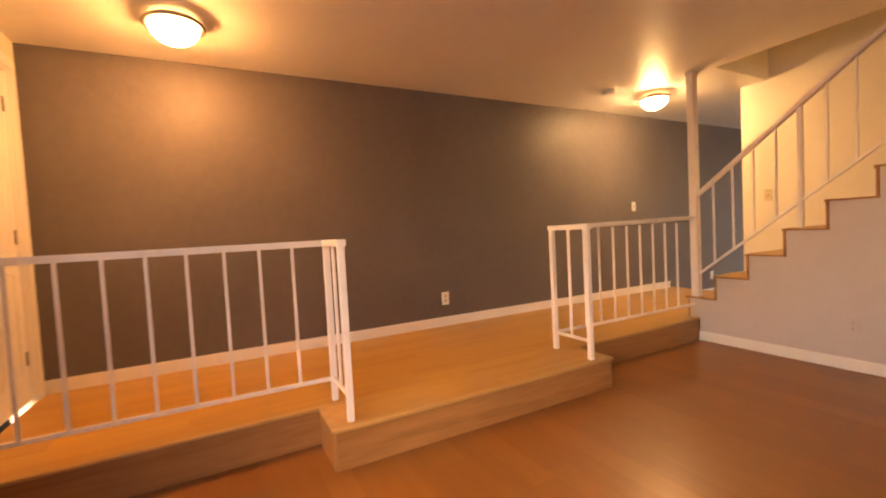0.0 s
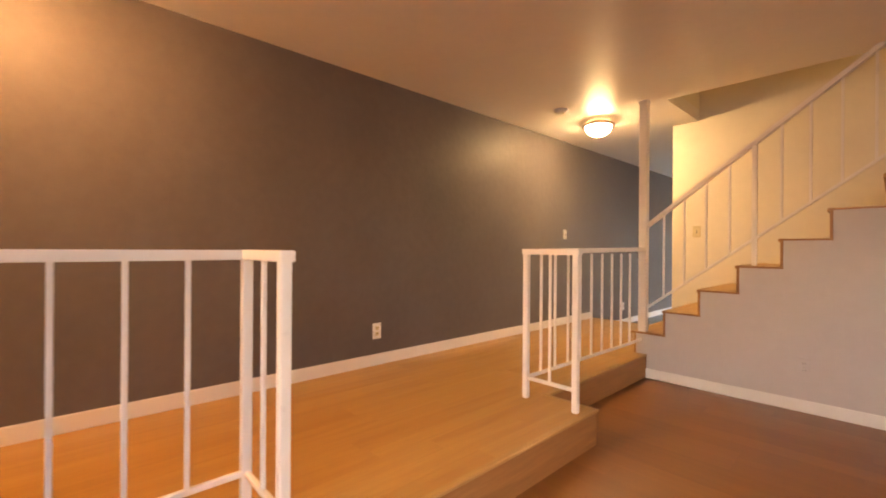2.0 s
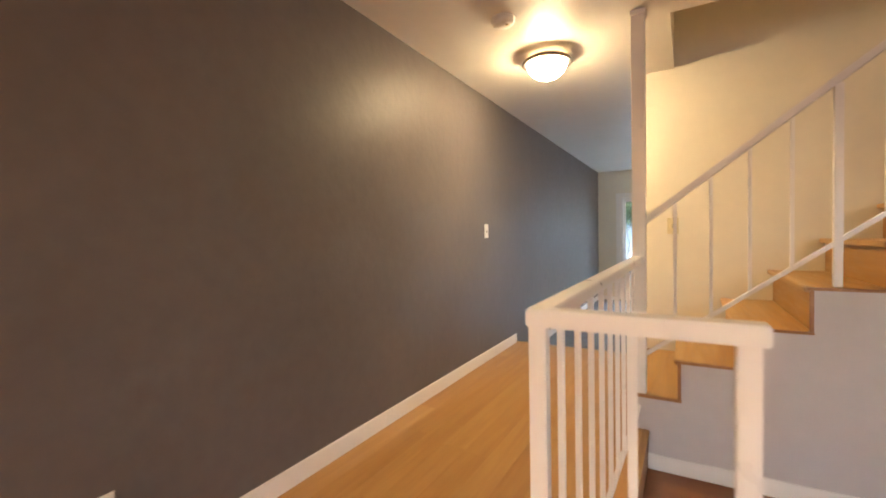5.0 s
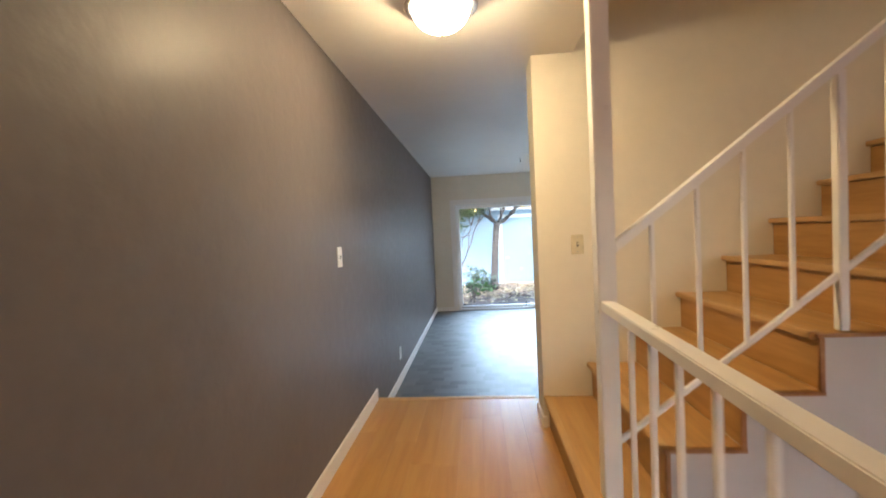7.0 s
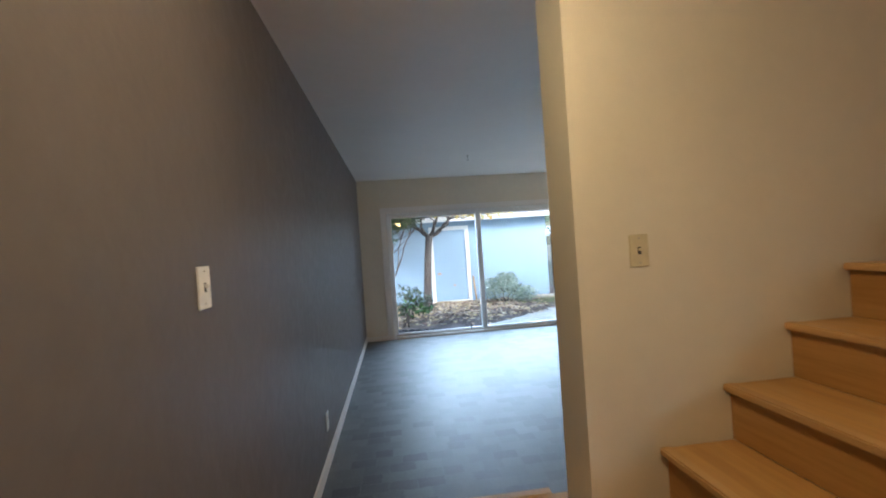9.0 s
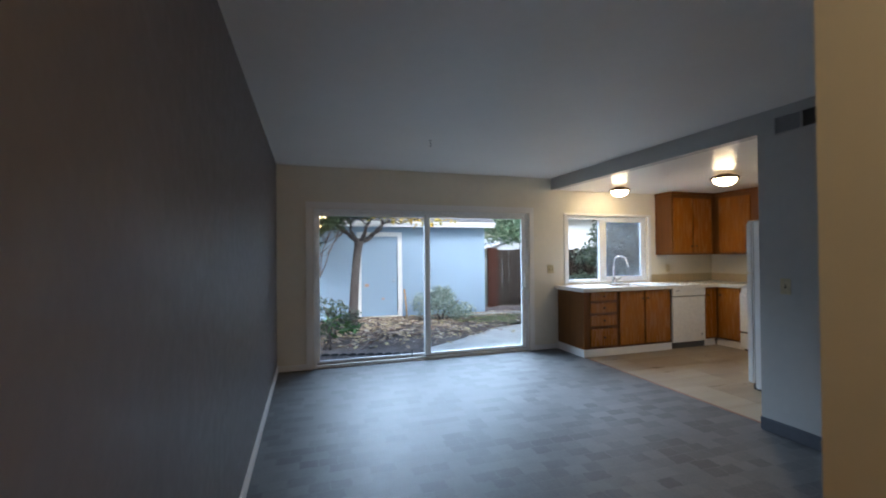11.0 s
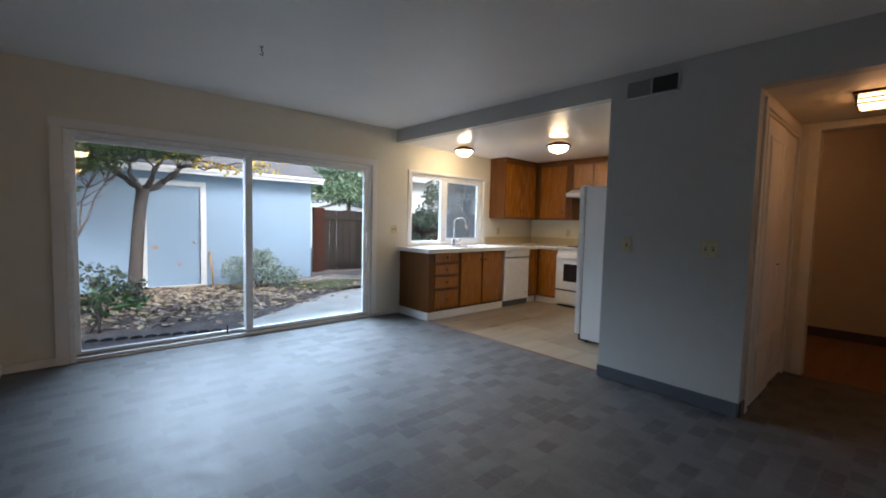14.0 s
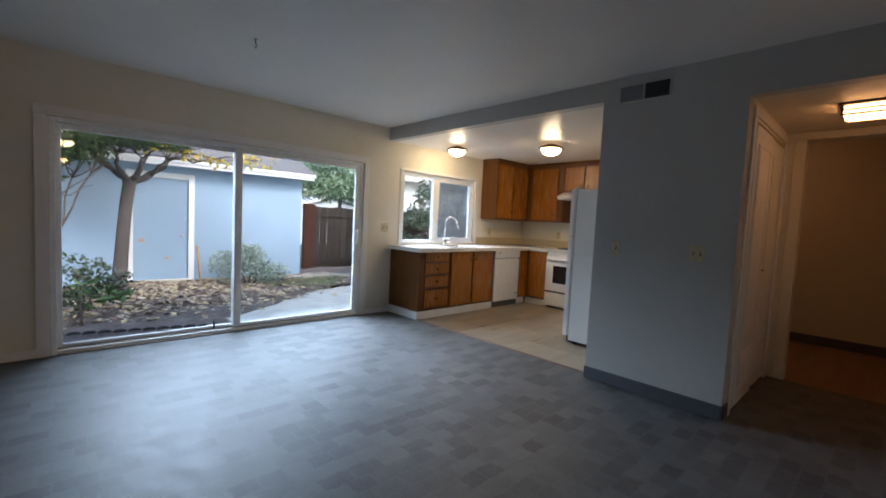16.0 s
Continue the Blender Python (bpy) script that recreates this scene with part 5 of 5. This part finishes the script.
def cloud(blobs, count, size, r, droop=0.0, slim=0.5):
    """Leaves through a set of rounded masses: (centre, radii)."""
    bm = bmesh.new()
    for _ in range(count):
        c, rad = r.choice(blobs)
        v = Vector((r.gauss(0, 1), r.gauss(0, 1), r.gauss(0, 1))).normalized() * (r.random() ** 0.45)
        p = Vector((c[0] + v.x * rad[0], c[1] + v.y * rad[1], c[2] + v.z * rad[2]))
        leaf(bm, p, size * r.uniform(0.6, 1.3), r, droop, slim)
    return bm


def limb(bm, a, b, r0, r1, r, wob=0.06, n=6, segs=8):
    a, b = Vector(a), Vector(b)
    pts, rad = [], []
    for i in range(n + 1):
        t = i / n
        w = wob * math.sin(math.pi * t)
        pts.append(a.lerp(b, t) + Vector((r.uniform(-w, w), r.uniform(-w, w), r.uniform(-w, w))))
        rad.append(r0 + (r1 - r0) * t)
    tube(bm, pts, rad, segs)
    return pts


r1 = random.Random(11)
tree = thing("garden_tree", (1.25, 13.55, G), "pollarded tree with a leaning brown trunk and yellowing leaves", "tree")
bm = bmesh.new()
tube(bm, [(1.17, 13.55, G - 0.05), (1.185, 13.55, 0.15), (1.205, 13.55, 0.5), (1.235, 13.55, 0.95), (1.27, 13.55, 1.35), (1.30, 13.55, 1.55), (1.31, 13.55, 1.64)], [0.12, 0.098, 0.09, 0.084, 0.08, 0.082, 0.095], 14)
part("trunk", bm, M_BARK, tree)
bm = bmesh.new()
ends = []
for b in ((0.95, 13.5, 2.05), (1.12, 13.35, 2.0), (1.75, 13.45, 1.98), (1.95, 13.6, 2.15), (1.55, 13.75, 2.2), (0.75, 13.75, 2.2), (1.42, 13.25, 1.95)):
    mid = Vector(b) * 0.55 + Vector((1.31, 13.55, 1.62)) * 0.45 - Vector((0, 0, 0.10))
    limb(bm, (1.31, 13.55, 1.60), mid, 0.046, 0.032, r1, 0.03, 4)
    limb(bm, mid, b, 0.032, 0.02, r1, 0.04, 4)
    for _ in range(5):
        e = (b[0] + r1.uniform(-0.5, 0.6), b[1] + r1.uniform(-0.5, 0.3), b[2] + r1.uniform(0.1, 0.6))
        limb(bm, b, e, 0.014, 0.004, r1, 0.06, 4, 5)
        ends.append(e)
part("limbs", bm, M_BARK, tree)
part("crown", cloud([((0.8, 12.9, 2.13), (0.35, 0.4, 0.16)), ((1.25, 12.9, 2.16), (0.4, 0.4, 0.13)), ((1.65, 13.0, 2.17), (0.35, 0.35, 0.11)), ((0.6, 13.1, 1.97), (0.15, 0.3, 0.2)), ((1.0, 13.1, 2.45), (0.9, 0.6, 0.25)), ((0.1, 13.1, 2.3), (0.5, 0.5, 0.35)), ((0.1, 13.1, 2.3), (0.5, 0.5, 0.35))], 9500, 0.06, r1, 0.2, 0.35), M_LEAFGREEN, tree, "dark green crown")
# added leaf mass above the view, blocks sky to darken the shed's left
part("unseen_shade_crown", cloud([((0.2, 13.5, 3.0), (1.1, 0.9, 0.45)), ((-0.9, 13.3, 2.9), (1.0, 0.9, 0.5)), ((1.2, 13.7, 3.1), (0.8, 0.8, 0.4)), ((-1.8, 13.6, 2.8), (0.8, 0.8, 0.5)), ((-0.4, 12.5, 3.0), (1.3, 0.9, 0.4)), ((-2.2, 12.7, 2.8), (1.2, 1.0, 0.6))], 8500, 0.15, r1, 0.2, 0.45), M_LEAFGREEN, tree)
part("yellow_leaves", cloud([((2.05, 13.0, 2.06), (0.45, 0.3, 0.09)), ((2.6, 13.0, 2.02), (0.35, 0.3, 0.12)), ((1.6, 13.0, 2.12), (0.3, 0.3, 0.1)), ((2.9, 13.1, 2.15), (0.5, 0.3, 0.15))], 150, 0.10, r1, 0.6, 0.55), M_LEAFYELLOW, tree, "sparse yellow autumn leaves")
bm = bmesh.new()
for a, b in (((1.95, 13.6, 2.15), (3.0, 13.05, 2.12)), ((1.75, 13.45, 1.98), (2.6, 13.0, 2.06))):
    limb(bm, a, b, 0.02, 0.006, r1, 0.06, 7, 6)
part("branch", bm, M_BARK, tree)

# grey leaning branches at the far left
sh0 = thing("bare_shrub", (0.1, 13.2, G), "bare grey branches of an arching shrub", "shrub")
bm = bmesh.new()
for b in ((0.5, 13.0, 1.5), (0.75, 13.2, 1.85), (0.35, 13.1, 2.1), (0.95, 13.1, 1.95)):
    p = limb(bm, (0.1 + r1.uniform(-0.1, 0.1), 13.2, G - 0.02), b, 0.02, 0.008, r1, 0.08, 8)
    for _ in range(4):
        limb(bm, p[-2], (b[0] + r1.uniform(-0.3, 0.5), b[1] + r1.uniform(-0.2, 0.2), b[2] + r1.uniform(-0.1, 0.4)), 0.01, 0.003, r1, 0.06, 4, 5)
part("branches", bm, M_BARK, sh0)
part("foliage", cloud([((0.5, 13.0, 2.3), (0.6, 0.4, 0.3)), ((0.3, 13.1, 1.75), (0.3, 0.3, 0.35)), ((0.15, 12.9, 2.0), (0.5, 0.4, 0.3)), ((0.75, 13.0, 2.0), (0.35, 0.3, 0.22))], 2600, 0.07, r1), M_LEAFGREEN, sh0)


def bush(base, label, blobs, count, size, material, stems, slim=0.45, droop=0.0):
    b = thing("garden_bush", base, label, "bush")
    bm = bmesh.new()
    for e in stems:
        limb(bm, (base[0] + r1.uniform(-0.06, 0.06), base[1] + r1.uniform(-0.06, 0.06), base[2] - 0.02), e, 0.02, 0.006, r1, 0.05, 5, 6)
    part("stems", bm, M_BARK, b)
    part("foliage", cloud(blobs, count, size, r1, droop, slim), material, b)
    return b


bush((0.70, 12.55, G), "glossy dark green bush beside the tree", [((0.72, 12.6, 0.42), (0.30, 0.3, 0.22)), ((0.95, 12.3, 0.26), (0.28, 0.25, 0.2)), ((0.6, 12.3, 0.15), (0.25, 0.25, 0.18))], 620, 0.085, M_LEAFGLOSSY,
     [(0.6, 12.5, 0.5), (0.9, 12.3, 0.4), (0.75, 12.7, 0.6), (0.55, 12.2, 0.3)])
bush((0.62, 11.95, G), "low stemmy plant with broad bright green leaves", [((0.72, 11.95, 0.26), (0.25, 0.15, 0.13)), ((1.0, 12.0, 0.18), (0.2, 0.12, 0.07))], 24, 0.22, M_LEAFBRIGHT,
     [(0.62, 11.95, 0.3), (0.72, 11.9, 0.2), (0.8, 12.0, 0.28)], 0.3)
bush((3.15, 13.9, G), "pale grey-green bush against the blue shed", [((3.12, 13.95, 0.28), (0.44, 0.32, 0.36)), ((3.5, 13.85, 0.12), (0.38, 0.28, 0.22)), ((2.80, 14.05, 0.26), (0.32, 0.28, 0.30)), ((3.15, 14.0, 0.45), (0.30, 0.25, 0.22))], 2800, 0.072, M_LEAFPALE,
     [(2.9, 14.0, 0.55), (3.2, 13.9, 0.6), (3.5, 13.8, 0.4)], 0.4)


def far_tree(base, label, blobs, count, size, material, height):
    t = thing("backyard_tree", base, label, "tree")
    bm = bmesh.new()
    tube(bm, [(base[0], base[1], base[2] - 0.05), (base[0] + 0.03, base[1], base[2] + height * 0.4), (base[0], base[1] + 0.04, base[2] + height * 0.75)], [0.10, 0.075, 0.05], 10)
    for c, rad in blobs:
        limb(bm, (base[0], base[1], base[2] + height * 0.6), c, 0.035, 0.012, r1, 0.1, 5, 6)
    part("trunk", bm, M_BARK, t)
    part("crown", cloud(blobs, count, size, r1, 0.2, 0.45), material, t)
    return t


far_tree((6.9, 17.3, G), "broad-leaved green tree rising behind the fence", [((5.75, 17.0, 2.15), (0.75, 0.6, 0.5)), ((6.4, 16.9, 2.05), (0.7, 0.5, 0.42)), ((7.1, 16.9, 2.1), (0.6, 0.5, 0.4)), ((6.9, 17.3, 2.6), (0.9, 0.7, 0.7)), ((7.4, 17.2, 2.15), (0.6, 0.6, 0.5)), ((6.2, 17.0, 2.8), (0.9, 0.6, 0.4))], 6500, 0.12, M_LEAFMID, 3.0)
far_tree((7.4, 12.7, G), "glossy-leaved tree close outside the kitchen window", [((6.35, 12.6, 1.75), (0.35, 0.35, 0.4)), ((6.05, 12.6, 1.3), (0.4, 0.35, 0.25)), ((6.8, 12.6, 1.6), (0.5, 0.4, 0.5)), ((7.4, 12.6, 1.8), (0.5, 0.4, 0.5)), ((7.1, 12.6, 2.1), (0.6, 0.4, 0.3)), ((5.95, 12.7, 0.8), (0.35, 0.3, 0.16)), ((7.0, 12.7, 0.9), (0.5, 0.3, 0.25))], 3600, 0.095, M_LEAFGLOSSY, 2.4)

# neighbouring house gable
hs = thing("neighbour_house", (10.3, 24.0, G), "pale neighbouring outbuilding with a low gable roof", "house")
part("wall", prism([(8.7, G), (12.2, G), (12.2, 1.62), (10.3, 2.05), (8.7, 1.62)], "y", 24.0, 24.2), M_HOUSE, hs)
part("roof", prism([(8.3, 1.56), (10.3, 2.10), (12.6, 1.56), (12.6, 1.68), (10.3, 2.22), (8.3, 1.68)], "y", 23.8, 30.0), M_SHEDTRIM, hs)
hs2 = thing("neighbour_house", (12.0, 17.0, G), "pale neighbouring house wall beyond the kitchen window", "house")
part("wall", boxes((8.6, 14.5, 17.6, 17.8, G, 2.6)), M_HOUSE, hs2)
part("roof", prism([(17.1, 2.55), (20.0, 4.0), (20.0, 4.2), (17.0, 2.75)], "x", 8.2, 15.0), M_SHEDTRIM, hs2)

# fallen leaves on the soil
r2 = random.Random(5)
lf = bmesh.new()
for _ in range(9500):
    x = r2.uniform(-1.0, 5.6)
    y = 11.35 + 3.35 * r2.random() ** 0.5
    if y < EDGE_Y(min(x, 2.05)) + 0.05 or (y < EDGE_Y(min(x, 2.05)) + 0.55 and r2.random() < 0.75):
        continue
    if paved(x, y) and r2.random() < (0.95 if paved(x - 0.5, y) else 0.45):
        continue
    if x > 3.3 and r2.random() < (0.72 if y > 13.0 else 0.4):
        continue
    z = (G if paved(x, y) else bed_z(x, y)) + 0.001
    s = r2.uniform(0.026, 0.066)
    a = r2.uniform(0, 6.28)
    d, q = Vector((math.cos(a), math.sin(a), r2.uniform(-0.15, 0.35))) * s, Vector((-math.sin(a), math.cos(a), r2.uniform(-0.2, 0.3))) * s * 0.55
    p = Vector((x, y, z + 0.012))
    vs = [lf.verts.new(w) for w in (p - d, p + q, p + d, p - q + Vector((0, 0, 0.012)))]
    lf.faces.new((vs[0], vs[1], vs[2]))
    lf.faces.new((vs[0], vs[2], vs[3]))
tagged(part("fallen_leaves", lf, M_DRYLEAF), "scattered dry brown and yellow leaves on the soil", "leaves", kind="stuff")


# ---- floor pieces ----
def planks(parent, material, x0, x1, y0, y1, along, width, length, z, thick, seed, joint):
    """Laminate boards laid in staggered rows, each its own piece."""
    r = random.Random(seed)
    cache = {}
    a0, a1, c0, c1 = (x0, x1, y0, y1) if along == "x" else (y0, y1, x0, x1)
    rows = int(math.ceil((c1 - c0) / width - 1e-6))
    for j in range(rows):
        lo = c0 + j * width
        w = min(width, c1 - lo)
        s = a0 - r.uniform(0.1, 0.9) * length
        while s < a1 - 1e-6:
            p, q = max(s, a0), min(s + length, a1)
            if q - p > 0.02:
                key = (round(q - p, 3), round(w, 3))
                if key not in cache:
                    L, W, g = key[0], key[1], joint
                    bm = box(bmesh.new(), g, (L if along == "x" else W) - g, g, (W if along == "x" else L) - g, -thick, 0)
                    cache[key] = mesh_of("plank", bm, material)
                ob = new("plank", cache[key])
                ob.parent = parent
                ob.location = (p, lo, z) if along == "x" else (lo, p, z)
            s += length


planks(sub_hall, M_HALLWOOD, 0.0, 1.264, SOUTH, 5.768, "y", 0.129, 1.25, H, 0.0055, 3, 0.0003)
planks(sub_hall, M_HALLWOOD, 1.264, 1.591, 0.894, 2.723, "y", 0.110, 1.25, H, 0.0055, 8, 0.0003)
planks(sub_sit, M_LIVWOOD, 1.29, 5.40, SOUTH, SY0 - 0.001, "x", 0.129, 1.25, 0.0, 0.0055, 5, 0.0)

# kitchen floor tiles
kt = {}
x = PX + 0.118
TS = 0.405
i = 0
while x < EX - 0.02:
    y = 7.452
    while y < 9.98:
        w, d = min(TS, EX - x), min(TS, 9.98 - y)
        key = (round(w, 3), round(d, 3))
        if key not in kt:
            bm = box(bmesh.new(), 0.0015, w - 0.0015, 0.0015, d - 0.0015, -0.0035, 0.0)
            te = [e for e in bm.edges if all(v.co.z > -1e-6 for v in e.verts)]
            bmesh.ops.bevel(bm, geom=te, offset=0.0012, segments=1, affect="EDGES")
            kt[key] = mesh_of("tile", bm, M_KTILE)
        ob = new("tile", kt[key])
        ob.parent = sub_kitchen
        ob.location = (x, y, 0.0)
        y += TS
    x += TS
